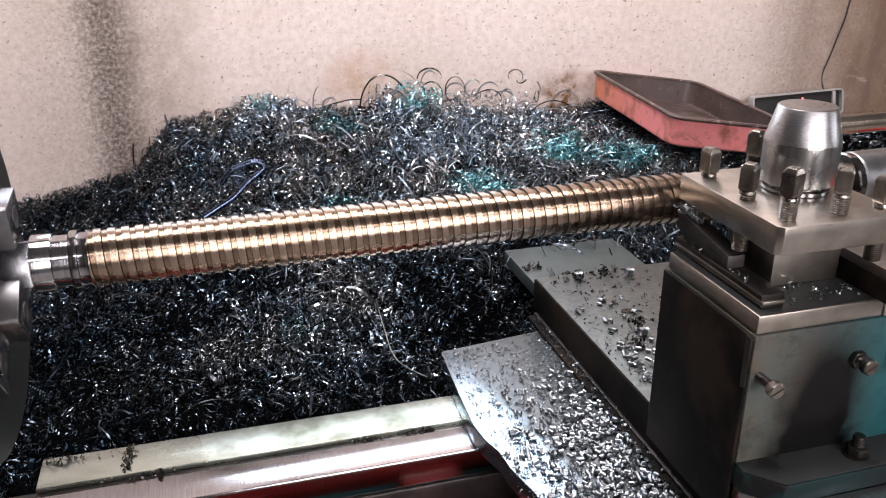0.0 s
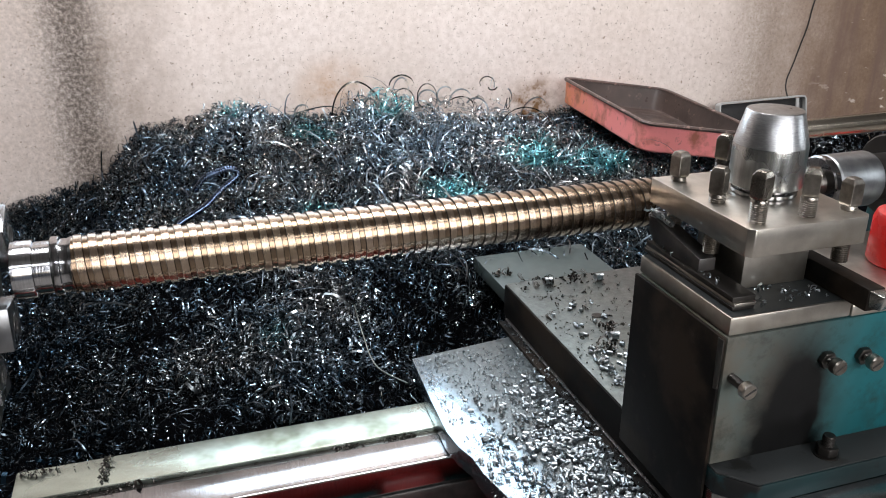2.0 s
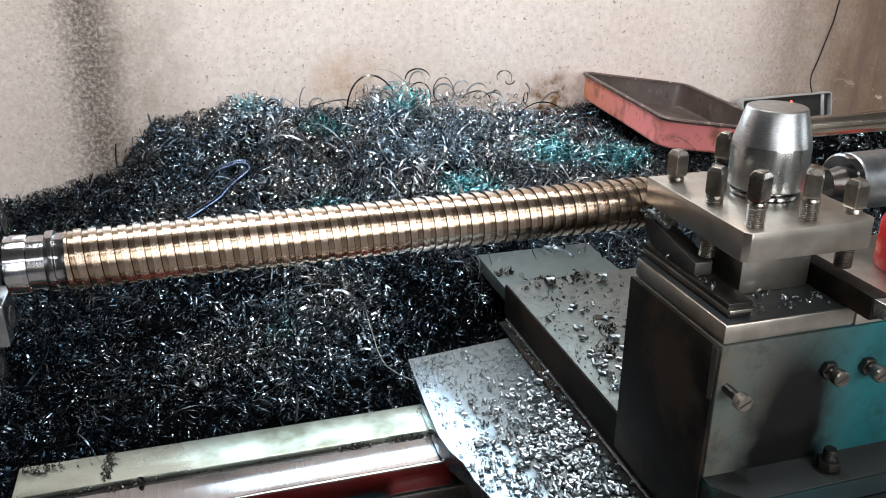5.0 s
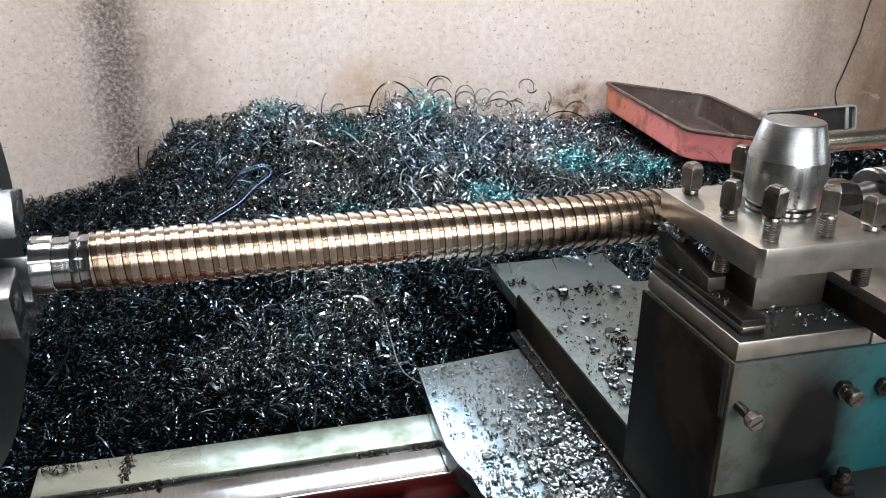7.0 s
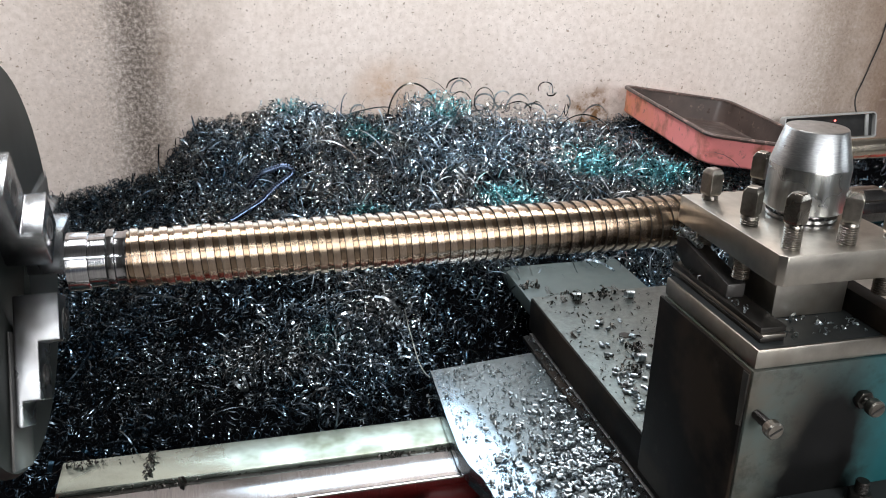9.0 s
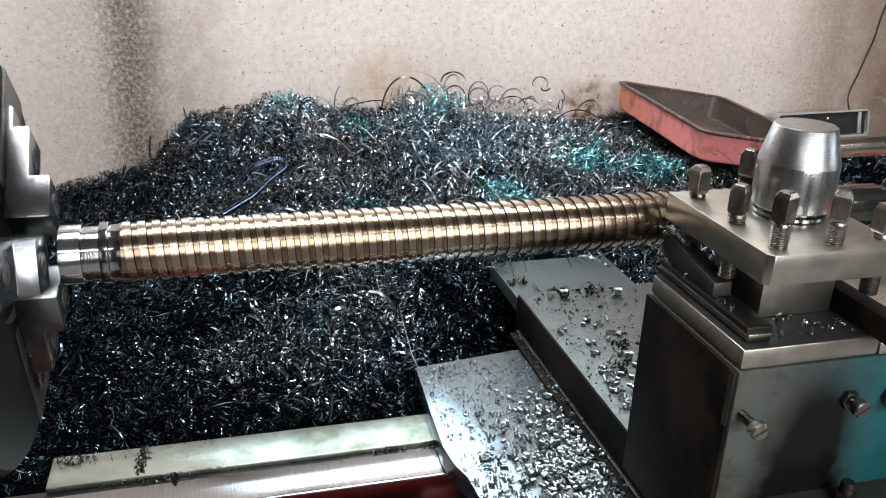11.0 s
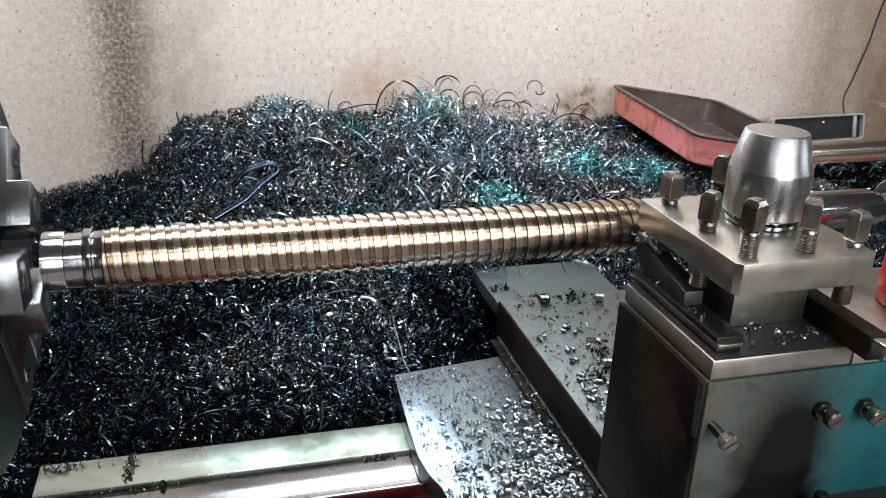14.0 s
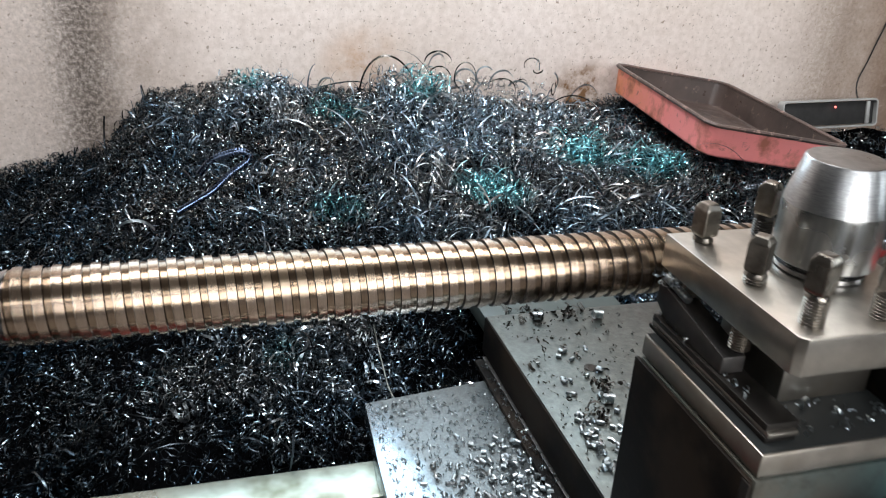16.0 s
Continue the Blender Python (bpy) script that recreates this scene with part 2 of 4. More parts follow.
def thread_build(nt, b):
    g = grain(nt, 90, stretch=(5, 0.5, 0.5))
    big = grain(nt, 9, 4)
    col = ramp(nt, g, [(0.3, (0.29, 0.218, 0.166)), (0.7, (0.39, 0.308, 0.247))])
    rust = nt.nodes.new("ShaderNodeMath")
    rust.operation = "MULTIPLY"
    nt.links.new(band(nt, 3, 0.026, 0.036, 1.5, big), rust.inputs[0])
    nt.links.new(ramp(nt, grain(nt, 14, 4, 0.6, (0.5, 1, 1)), [(0.36, (0.35,) * 3), (0.6, (1,) * 3)]), rust.inputs[1])
    col = mix(nt, rust.outputs[0], col, (0.22, 0.17, 0.122))
    nt.links.new(col, b.inputs["Base Color"])
    b.inputs["Metallic"].default_value = 1.0
    nt.links.new(ramp(nt, big, [(0.3, (0.2,) * 3), (0.7, (0.28,) * 3)]), b.inputs["Roughness"])
    bump(nt, b, g, 0.05)


THREAD = material("oiled_threaded_steel", thread_build)


# the thread's steel made browner and darker, with the grooves' shade in its colour
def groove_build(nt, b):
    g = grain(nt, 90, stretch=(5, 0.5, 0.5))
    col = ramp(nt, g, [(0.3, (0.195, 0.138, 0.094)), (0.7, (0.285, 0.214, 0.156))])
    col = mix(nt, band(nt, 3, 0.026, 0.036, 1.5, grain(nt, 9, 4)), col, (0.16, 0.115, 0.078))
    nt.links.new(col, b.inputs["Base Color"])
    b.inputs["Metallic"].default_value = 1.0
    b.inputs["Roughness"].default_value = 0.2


GROOVE = material("shaded_brown_groove_steel", groove_build)


def clump(nt, centre, radius):
    """A ragged round patch about a place in the heap."""
    d = nt.nodes.new("ShaderNodeVectorMath")
    d.operation = "DISTANCE"
    nt.links.new(nt.nodes.new("ShaderNodeTexCoord").outputs["Object"], d.inputs[0])
    d.inputs[1].default_value = centre
    w = nt.nodes.new("ShaderNodeMath")
    w.operation = "MULTIPLY_ADD"
    w.inputs[1].default_value = radius * 1.4
    nt.links.new(grain(nt, 22, 4, 0.65), w.inputs[0])
    nt.links.new(d.outputs["Value"], w.inputs[2])
    m = nt.nodes.new("ShaderNodeMapRange")
    m.interpolation_type = "SMOOTHSTEP"
    m.inputs["From Min"].default_value, m.inputs["From Max"].default_value = radius * 2.0, radius * 1.3
    nt.links.new(w.outputs[0], m.inputs[0])
    return m.outputs[0]


TEMPERED = (((0.885, 1.01, 0.86), 0.07), ((1.03, 0.95, 0.86), 0.075), ((0.645, 0.86, 0.85), 0.075), ((0.604, 1.26, 0.95), 0.06), ((0.41, 1.2, 0.9), 0.06), ((0.235, 1.33, 0.92), 0.04),
            ((0.34, 0.8, 0.83), 0.05), ((0.223, 0.45, 0.75), 0.045), ((0.05, 0.42, 0.74), 0.03))


def swarf_build(stops, near):
    def build(nt, b):
        rnd = nt.nodes.new("ShaderNodeNewGeometry").outputs["Random Per Island"]
        c1 = ramp(nt, rnd, stops)
        zone = grain(nt, 6.5, 3)
        plain = ramp(nt, zone, [(0.38, (1.72, 1.6, 1.5)), (0.48, (1.55, 1.6, 1.62)), (0.6, (1.2, 1.5, 1.75))])
        for place, size in TEMPERED:
            plain = mix(nt, clump(nt, place, size), plain, (0.95, 2.15, 2.25))
        # shade put into the colour: curls darker towards the front and the left
        shade_tint = mix(nt, band(nt, 1, 1.2, 0.75, 1.5, None), mix(nt, 0.5, near, plain, "MULTIPLY"), plain)
        shade_tint = mix(nt, band(nt, 0, -0.32, 0.72, 1.2, None), shade_tint, mix(nt, 1.0, shade_tint, (0.26, 0.3, 0.33), "MULTIPLY"))
        nt.links.new(mix(nt, 1.0, c1, shade_tint, "MULTIPLY"), b.inputs["Base Color"])
        b.inputs["Metallic"].default_value = 0.95
        nt.links.new(ramp(nt, rnd, [(0.0, (0.22,) * 3), (0.5, (0.34,) * 3), (1.0, (0.2,) * 3)]), b.inputs["Roughness"])
    return build


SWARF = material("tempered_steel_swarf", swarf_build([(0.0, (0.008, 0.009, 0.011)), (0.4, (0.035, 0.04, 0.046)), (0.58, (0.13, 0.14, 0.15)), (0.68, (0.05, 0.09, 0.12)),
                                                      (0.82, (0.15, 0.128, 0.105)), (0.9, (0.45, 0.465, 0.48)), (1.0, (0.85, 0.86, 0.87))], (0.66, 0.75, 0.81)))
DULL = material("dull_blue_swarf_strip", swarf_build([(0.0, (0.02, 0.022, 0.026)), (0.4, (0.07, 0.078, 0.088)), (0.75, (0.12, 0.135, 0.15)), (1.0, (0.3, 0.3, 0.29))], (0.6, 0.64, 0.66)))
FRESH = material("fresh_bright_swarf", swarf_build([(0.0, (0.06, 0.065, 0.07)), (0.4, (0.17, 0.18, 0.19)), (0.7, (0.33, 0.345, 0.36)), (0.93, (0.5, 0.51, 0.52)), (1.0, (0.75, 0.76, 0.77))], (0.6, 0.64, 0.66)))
LOOPS = metal("dark_springy_swarf", (0.3, 0.29, 0.27), (0.06, 0.055, 0.05), (0.16, 0.3), 40, (1, 1, 1), 0.05)
BLUED = metal("blued_coil_steel", (0.16, 0.21, 0.31), (0.06, 0.08, 0.13), (0.2, 0.34), 60, (1, 1, 1), 0.05)
CHIPS = metal("bright_steel_chips", (0.48, 0.53, 0.56), (0.3, 0.34, 0.36), (0.26, 0.42), 200, (1, 1, 1), 0.05)
# near black without sheen: stands in for the shade between the curls
DARKHEAP = matte("shade_black_swarf_base", (0.003, 0.0033, 0.004), (0.001, 0.001, 0.0012), (0.6, 0.9), 120, (1, 1, 1), 0.6, None, 0.0)


def wall_build(nt, b):
    fine = grain(nt, 14, 8, 0.7)
    specks = grain(nt, 95, 3, 0.6)
    patch = grain(nt, 2.3, 5, 0.6)
    col = mix(nt, ramp(nt, patch, [(0.35, (0, 0, 0)), (0.7, (1, 1, 1))]), (0.8, 0.715, 0.67), (0.7, 0.605, 0.55))
    col = mix(nt, ramp(nt, specks, [(0.62, (0, 0, 0)), (0.67, (0.8, 0.8, 0.8))]), col, (0.22, 0.17, 0.13))
    mould = grain(nt, 105, 5, 0.75)
    pits = grain(nt, 230, 2, 0.5)
    mott = grain(nt, 55, 5, 0.7)
    col = mix(nt, ramp(nt, mott, [(0.4, (0, 0, 0)), (0.75, (0.55, 0.55, 0.55))]), col, (0.45, 0.36, 0.3))
    col = mix(nt, ramp(nt, pits, [(0.66, (0, 0, 0)), (0.72, (0.6, 0.6, 0.6))]), col, (0.2, 0.16, 0.13))
    flecks = grain(nt, 48, 2, 0.5)
    col = mix(nt, ramp(nt, flecks, [(0.73, (0, 0, 0)), (0.77, (0.8, 0.8, 0.8))]), col, (0.25, 0.17, 0.12))
    col = mix(nt, band(nt, 0, 0.01, 0.17, 0.6, fine), col, (0.3, 0.23, 0.18))
    col = mix(nt, band(nt, 0, -0.08, 0.09, 0.35, fine), col, (0.26, 0.2, 0.16))
    col = mix(nt, band(nt, 0, -0.105, 0.1, 1.15, mould), col, (0.07, 0.055, 0.045))
    col = mix(nt, band(nt, 0, -0.13, 0.3, 0.5, mould), col, (0.16, 0.13, 0.11))
    spot = nt.nodes.new("ShaderNodeMath")
    spot.operation = "MULTIPLY"
    nt.links.new(band(nt, 0, 1.06, 0.11, 1.7, fine), spot.inputs[0])
    nt.links.new(band(nt, 2, 0.86, 0.12, 1.3, fine), spot.inputs[1])
    col = mix(nt, spot.outputs[0], col, (0.2, 0.105, 0.045))
    rust = nt.nodes.new("ShaderNodeMath")
    rust.operation = "MULTIPLY"
    nt.links.new(band(nt, 0, 0.5, 0.13, 0.75, fine), rust.inputs[0])
    nt.links.new(band(nt, 2, 0.95, 0.11, 1.2, None), rust.inputs[1])
    col = mix(nt, rust.outputs[0], col, (0.45, 0.24, 0.1))
    col = mix(nt, band(nt, 0, 2.32, 0.7, 0.95, None, 0.25), col, (0.25, 0.165, 0.11))
    col = mix(nt, band(nt, 0, 2.28, 0.7, 0.75, fine), col, (0.155, 0.095, 0.058))
    col = mix(nt, band(nt, 0, 2.28, 0.75, 0.6, mould), col, (0.12, 0.07, 0.04))
    col = mix(nt, band(nt, 0, 1.78, 0.16, 0.5, mould), col, (0.2, 0.15, 0.11))
    runs = grain(nt, 16, 5, 0.65, (1, 1, 0.1))
    damp = nt.nodes.new("ShaderNodeMath")
    damp.operation = "MULTIPLY"
    nt.links.new(band(nt, 0, 2.35, 0.62, 1.6, None, 0.2), damp.inputs[0])
    nt.links.new(ramp(nt, runs, [(0.46, (0, 0, 0)), (0.64, (0.6, 0.6, 0.6))]), damp.inputs[1])
    col = mix(nt, damp.outputs[0], col, (0.15, 0.095, 0.072))
    pale = nt.nodes.new("ShaderNodeMath")
    pale.operation = "MULTIPLY"
    nt.links.new(band(nt, 0, 2.4, 0.5, 1.6, None), pale.inputs[0])
    nt.links.new(ramp(nt, grain(nt, 26, 3, 0.5, (0.7, 1, 1.6)), [(0.66, (0, 0, 0)), (0.7, (0.8, 0.8, 0.8))]), pale.inputs[1])
    col = mix(nt, pale.outputs[0], col, (0.6, 0.52, 0.45))
    nt.links.new(col, b.inputs["Base Color"])
    b.inputs["Roughness"].default_value = 0.8
    bump(nt, b, fine, 0.25, 0.004)


WALL = material("stained_pink_plaster", wall_build)
CONCRETE = paint("oily_concrete", (0.36, 0.34, 0.32), (0.2, 0.19, 0.18), 6, 0.7, 0.7)
CEIL = paint("sooty_workshop_paint", (0.13, 0.125, 0.12), (0.07, 0.066, 0.062), 4, 0.8, 0.8)


# ---- building helpers ----
def root(name, at, label, category, group="", kind=""):
    ob = new(name)
    ob.location = at
    ob.empty_display_size = 0.05
    return tagged(ob, label, category, group, kind)


def finish(bm, name, mat, smooth=True):
    me = bpy.data.meshes.new(name)
    bmesh.ops.recalc_face_normals(bm, faces=bm.faces)
    bm.to_mesh(me)
    bm.free()
    me.materials.append(mat)
    if smooth:
        me.polygons.foreach_set("use_smooth", [True] * len(me.polygons))
        me.set_sharp_from_angle(angle=radians(35))
    return me


def world_place(ob):
    m = Matrix.Identity(4)
    while ob:
        m = ob.matrix_basis @ m
        ob = ob.parent
    return m


def part(name, bm, mat, parent=None, label="", smooth=True):
    """A mesh given in world coordinates, put under its thing."""
    if parent:
        bm.transform(world_place(parent).inverted())
    ob = new(name, finish(bm, name, mat, smooth))
    ob.parent = parent
    return tagged(ob, label)


def thing(name, bm, mat, label, category, at=(0, 0, 0), group="", kind="", smooth=True):
    bm.transform(Matrix.Translation(at).inverted())
    ob = new(name, finish(bm, name, mat, smooth))
    ob.location = at
    return tagged(ob, label, category, group, kind)


def box(x0, x1, y0, y1, z0, z1, bevel=0.0, seg=2, bm=None):
    b = bmesh.new()
    bmesh.ops.create_cube(b, size=1, matrix=Matrix.Translation(((x0 + x1) / 2, (y0 + y1) / 2, (z0 + z1) / 2)) @ Matrix.Diagonal((x1 - x0, y1 - y0, z1 - z0, 1)))
    if bevel:
        bmesh.ops.bevel(b, geom=b.edges[:], offset=bevel, segments=seg, affect="EDGES", profile=0.5)
    return join(bm, b)


def join(bm, b):
    if bm is None:
        return b
    me = bpy.data.meshes.new("tmp")
    b.to_mesh(me)
    b.free()
    bm.from_mesh(me)
    bpy.data.meshes.remove(me)
    return bm


def prism(points, m, depth, bevel=0.0, seg=2, bm=None):
    """An outline in its own plane, drawn out along its z by depth, placed by m."""
    b = bmesh.new()
    low = [b.verts.new((x, y, 0)) for x, y in points]
    high = [b.verts.new((x, y, depth)) for x, y in points]
    b.faces.new(low[::-1])
    b.faces.new(high)
    for i in range(len(points)):
        j = (i + 1) % len(points)
        b.faces.new((low[i], low[j], high[j], high[i]))
    bmesh.ops.recalc_face_normals(b, faces=b.faces)
    if bevel:
        bmesh.ops.bevel(b, geom=b.edges[:], offset=bevel, segments=seg, affect="EDGES", profile=0.5)
    b.transform(m)
    return join(bm, b)


def turned(profile, m, n=48, bm=None):
    """A turned body: (radius, height) along its z, placed by m."""
    b = bmesh.new()
    rings = []
    for r, z in profile:
        if r <= 1e-6:
            rings.append([b.verts.new((0, 0, z))])
        else:
            rings.append([b.verts.new((r * math.cos(2 * math.pi * i / n), r * math.sin(2 * math.pi * i / n), z)) for i in range(n)])
    for a, c in zip(rings, rings[1:]):
        for i in range(n):
            j = (i + 1) % n
            q = [a[i % len(a)], a[j % len(a)], c[j % len(c)], c[i % len(c)]]
            q = [v for k, v in enumerate(q) if v not in q[:k]]
            if len(q) > 2:
                b.faces.new(q)
    for ring in (rings[0], rings[-1]):
        if len(ring) > 2:
            b.faces.new(ring)
    b.transform(m)
    return join(bm, b)


def threads(r, pitch, z0, z1, m, n=16, bm=None):
    """Ring ridges of a fine machine thread."""
    prof = [(0, z0)]
    z = z0
    while z < z1 - pitch:
        prof += [(r * 0.88, z), (r, z + pitch * 0.35), (r, z + pitch * 0.6)]
        z += pitch
    prof += [(r * 0.88, z1), (0, z1)]
    return turned(prof, m, n, bm)


def solid(points, bevel=0.0):
    """A solid wrapped round its corner points."""
    b = bmesh.new()
    for q in points:
        b.verts.new(q)
    bmesh.ops.convex_hull(b, input=b.verts[:])
    bmesh.ops.dissolve_limit(b, angle_limit=radians(2), verts=b.verts[:], edges=b.edges[:])
    if bevel:
        bmesh.ops.bevel(b, geom=b.edges[:], offset=bevel, segments=2, affect="EDGES", profile=0.5)
    return b


TO_X = Matrix(((0, 0, 1, 0), (1, 0, 0, 0), (0, 1, 0, 0), (0, 0, 0, 1)))
AXIS = 1.1
FEED = 0.00657
PITCH = 0.01163
TURN = 1.777
WALL_Y = 1.40

# ---- the room ----
W0, W1, S0, S1 = -0.24, 0.95, 1.50, 2.38
thing("wall_rear", box(-4.2, 4.6, WALL_Y, WALL_Y + 0.2, 0, S0), WALL, "stained pinkish plaster wall with black mould streaks", "wall", kind="structure")
thing("wall_rear_top", box(-4.2, 4.6, WALL_Y, WALL_Y + 0.2, S1, 3.4), WALL, "plaster wall above the high window", "wall", kind="structure")
thing("wall_rear_west", box(-4.2, W0, WALL_Y, WALL_Y + 0.2, S0, S1), WALL, "plaster wall beside the high window", "wall", kind="structure")
thing("wall_rear_east", box(W1, 4.6, WALL_Y, WALL_Y + 0.2, S0, S1), WALL, "plaster wall beside the high window", "wall", kind="structure")
thing("wall_west", box(-4.4, -4.2, -3.8, WALL_Y + 0.2, 0, 3.4), CEIL, "sooty grey workshop wall", "wall", kind="structure")
thing("wall_east", box(4.6, 4.8, -3.8, WALL_Y + 0.2, 0, 3.4), CEIL, "sooty grey workshop wall", "wall", kind="structure")
thing("wall_front_west", box(-4.2, -0.6, -3.8, -3.6, 0, 3.4), CEIL, "sooty grey workshop wall beside the door", "wall", kind="structure")
thing("wall_front_east", box(2.4, 4.6, -3.8, -3.6, 0, 3.4), CEIL, "sooty grey workshop wall beside the door", "wall", kind="structure")
thing("wall_front_top", box(-0.6, 2.4, -3.8, -3.6, 3.3, 3.4), CEIL, "sooty grey workshop wall over the door", "wall", kind="structure")
thing("floor", box(-4.4, 4.8, -3.8, WALL_Y + 0.2, -0.1, 0), CONCRETE, "oily grey concrete workshop floor", "floor", kind="structure")
thing("ground", box(-60, 60, -80, -3.81, -0.2, -0.02), CONCRETE, "grey yard outside the workshop door", "ground", kind="structure")
for cx0, cx1, cy0, cy1 in ((-4.4, -0.4, -3.8, WALL_Y + 0.2), (1.5, 4.8, -3.8, WALL_Y + 0.2), (-0.4, 1.5, -3.8, -0.03), (-0.4, 1.5, 0.93, WALL_Y + 0.2)):
    thing("ceiling", box(cx0, cx1, cy0, cy1, 3.4, 3.5), CEIL, "sooty grey workshop ceiling", "ceiling", kind="structure")

# ---- the lathe bed ----
bed = root("lathe_bed", (0, 0, 0), "red-painted lathe bed with bright oiled flat ways", "lathe bed")
part("rear_way", box(-0.134, 1.6, 0.182, 0.244, 0.70, 0.741, 0.003), WAY, bed, "pale oil-stained flat way")
part("way_groove", box(-0.134, 1.6, 0.170, 0.1815, 0.70, 0.735, 0.001), OILY, bed)
part("inner_way", box(-0.134, 1.6, 0.114, 0.1695, 0.70, 0.740, 0.004), BRIGHT, bed, "polished bright way")
# black rail face stands in for the shadow band under the inner way
part("rear_rail", box(-0.6, 1.6, 0.112, 0.236, 0.45, 0.699, 0.004), BLACKOX, bed)
part("front_rail", box(-0.6, 1.6, -0.25, -0.10, 0.45, 0.699, 0.004), RED, bed, "dark red painted casting")
part("front_way", box(-0.6, 1.6, -0.25, -0.12, 0.70, 0.741, 0.004), STEEL, bed)
for wx in (-0.35, 0.0, 0.3, 0.6, 0.95):
    part("web", box(wx, wx + 0.09, -0.099, 0.1115, 0.45, 0.625, 0.006), RED, bed, "dark red painted rib")
part("base", box(-0.9, 1.6, -0.3, 0.25, 0.0, 0.4495, 0.01), TEAL, bed)

# ---- the workpiece ----
work = root("threaded_shaft", (0, 0, AXIS), "long oiled steel shaft with a wide square thread", "shaft")


def threaded(x0, x1, n=96):
    """A square thread whose mesh follows its helix: flat lands, flat grooves and steep flanks."""
    r_out, r_in = 0.0253, 0.0238
    prof = [(0.0, r_out), (0.06, r_in), (0.235, r_in), (0.43, r_in), (0.47, r_out), (0.73, r_out)]
    first, turns = int(x0 / PITCH) - 2, int((x1 - x0) / PITCH) + 4
    b = bmesh.new()
    cols = []
    for k in range(n):
        a = 2 * math.pi * k / n
        col = []
        for i in range(turns * len(prof)):
            ph, r = prof[i % len(prof)]
            x = (first + i // len(prof) + ph + k / n) * PITCH
            col.append(b.verts.new((min(max(x, x0), x1), r * math.cos(a), AXIS + r * math.sin(a))))
        cols.append(col)
    for k in range(n):
        shift = len(prof) if k == n - 1 else 0
        nxt = cols[(k + 1) % n]
        for i in range(turns * len(prof) - 1):
            if i + 1 + shift >= turns * len(prof):
                break
            q = (cols[k][i], cols[k][i + 1], nxt[i + 1 + shift], nxt[i + shift])
            if max(v.co.x for v in q) - min(v.co.x for v in q) > 1e-6:
                f = b.faces.new(q)
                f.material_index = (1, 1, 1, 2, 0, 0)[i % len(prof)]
    bmesh.ops.dissolve_degenerate(b, dist=1e-7, edges=b.edges[:])
    return b


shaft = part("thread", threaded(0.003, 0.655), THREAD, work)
# groove faces and one flank take darker metals, standing in for shade
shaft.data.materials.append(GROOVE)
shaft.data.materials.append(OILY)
ax = Matrix.Translation((0, 0, AXIS)) @ TO_X
part("journal", turned([(0, -0.043), (0.0247, -0.043), (0.0247, -0.0275), (0.0243, -0.0265), (0.0226, -0.026), (0.0226, -0.0125), (0.0, -0.0125)], ax, 64), BRIGHT, work, "bright turned journal")
part("collar", turned([(0, -0.0125), (0.0254, -0.0125), (0.0257, -0.012), (0.0257, -0.006), (0.0232, -0.0052), (0.0232, 0.0), (0.0246, 0.0038), (0, 0.0038)], ax, 64), BRIGHT, work)
part("tail_end", turned([(0, 0.655), (0.0215, 0.655), (0.022, 0.657), (0.022, 0.742), (0.019, 0.744), (0.019, 0.752), (0, 0.752)], ax, 64), BRIGHT, work, "bright turned end")

# ---- the live centre in the tailstock ----
centre = root("live_centre", (0.86, 0, AXIS), "grey steel live centre holding the shaft's end", "live centre")
part("point", turned([(0, 0.7525), (0.012, 0.7525), (0.018, 0.776), (0, 0.776)], ax, 40), OILY, centre)
part("front_ring", turned([(0.022, 0.774), (0.029, 0.774), (0.0308, 0.7755), (0.0308, 0.782), (0.022, 0.782)], ax, 64), BRIGHT, centre, "bright end ring")
part("housing", turned([(0, 0.7825), (0.029, 0.7825), (0.031, 0.785), (0.0316, 0.838), (0.030, 0.842), (0, 0.842)], ax, 64), CENTRE, centre)
part("shank", turned([(0, 0.843), (0.027, 0.843), (0.027, 0.9), (0, 0.9)], ax, 48), OILY, centre)
tail = root("tailstock", (1.05, 0, 0.742), "dark green tailstock on the bed ways", "tailstock")
part("quill", turned([(0.028, 0.872), (0.046, 0.872), (0.048, 0.875), (0.048, 0.96), (0.028, 0.96)], ax, 48), OILY, tail)
part("casting", solid([(0.96, -0.07, 1.17), (0.96, 0.07, 1.17), (1.3, 0.07, 1.17), (1.3, -0.07, 1.17), (0.96, -0.1, 1.03), (0.96, 0.1, 1.03), (1.3, 0.1, 1.03), (1.3, -0.1, 1.03),
                            (1.02, -0.16, 0.743), (1.02, 0.2, 0.743), (1.3, 0.2, 0.743), (1.3, -0.16, 0.743)], 0.008), TEAL, tail)

# ---- the chuck ----
chuck = root("lathe_chuck", (-0.09, 0, AXIS), "dark cast-iron lathe chuck with three stepped jaws", "chuck")
part("body", turned([(0.03, -0.24), (0.165, -0.24), (0.169, -0.236), (0.169, -0.165), (0.1665, -0.163), (0.1665, -0.158), (0.169, -0.156), (0.169, -0.091), (0.165, -0.086), (0.052, -0.086), (0.05, -0.09), (0.03, -0.10)], ax, 96), CHUCK, chuck)


def on_chuck(b, k):
    b.transform(Matrix.Translation((0, 0, AXIS)) @ Matrix.Rotation(radians(120 * k), 4, "X"))
    return b


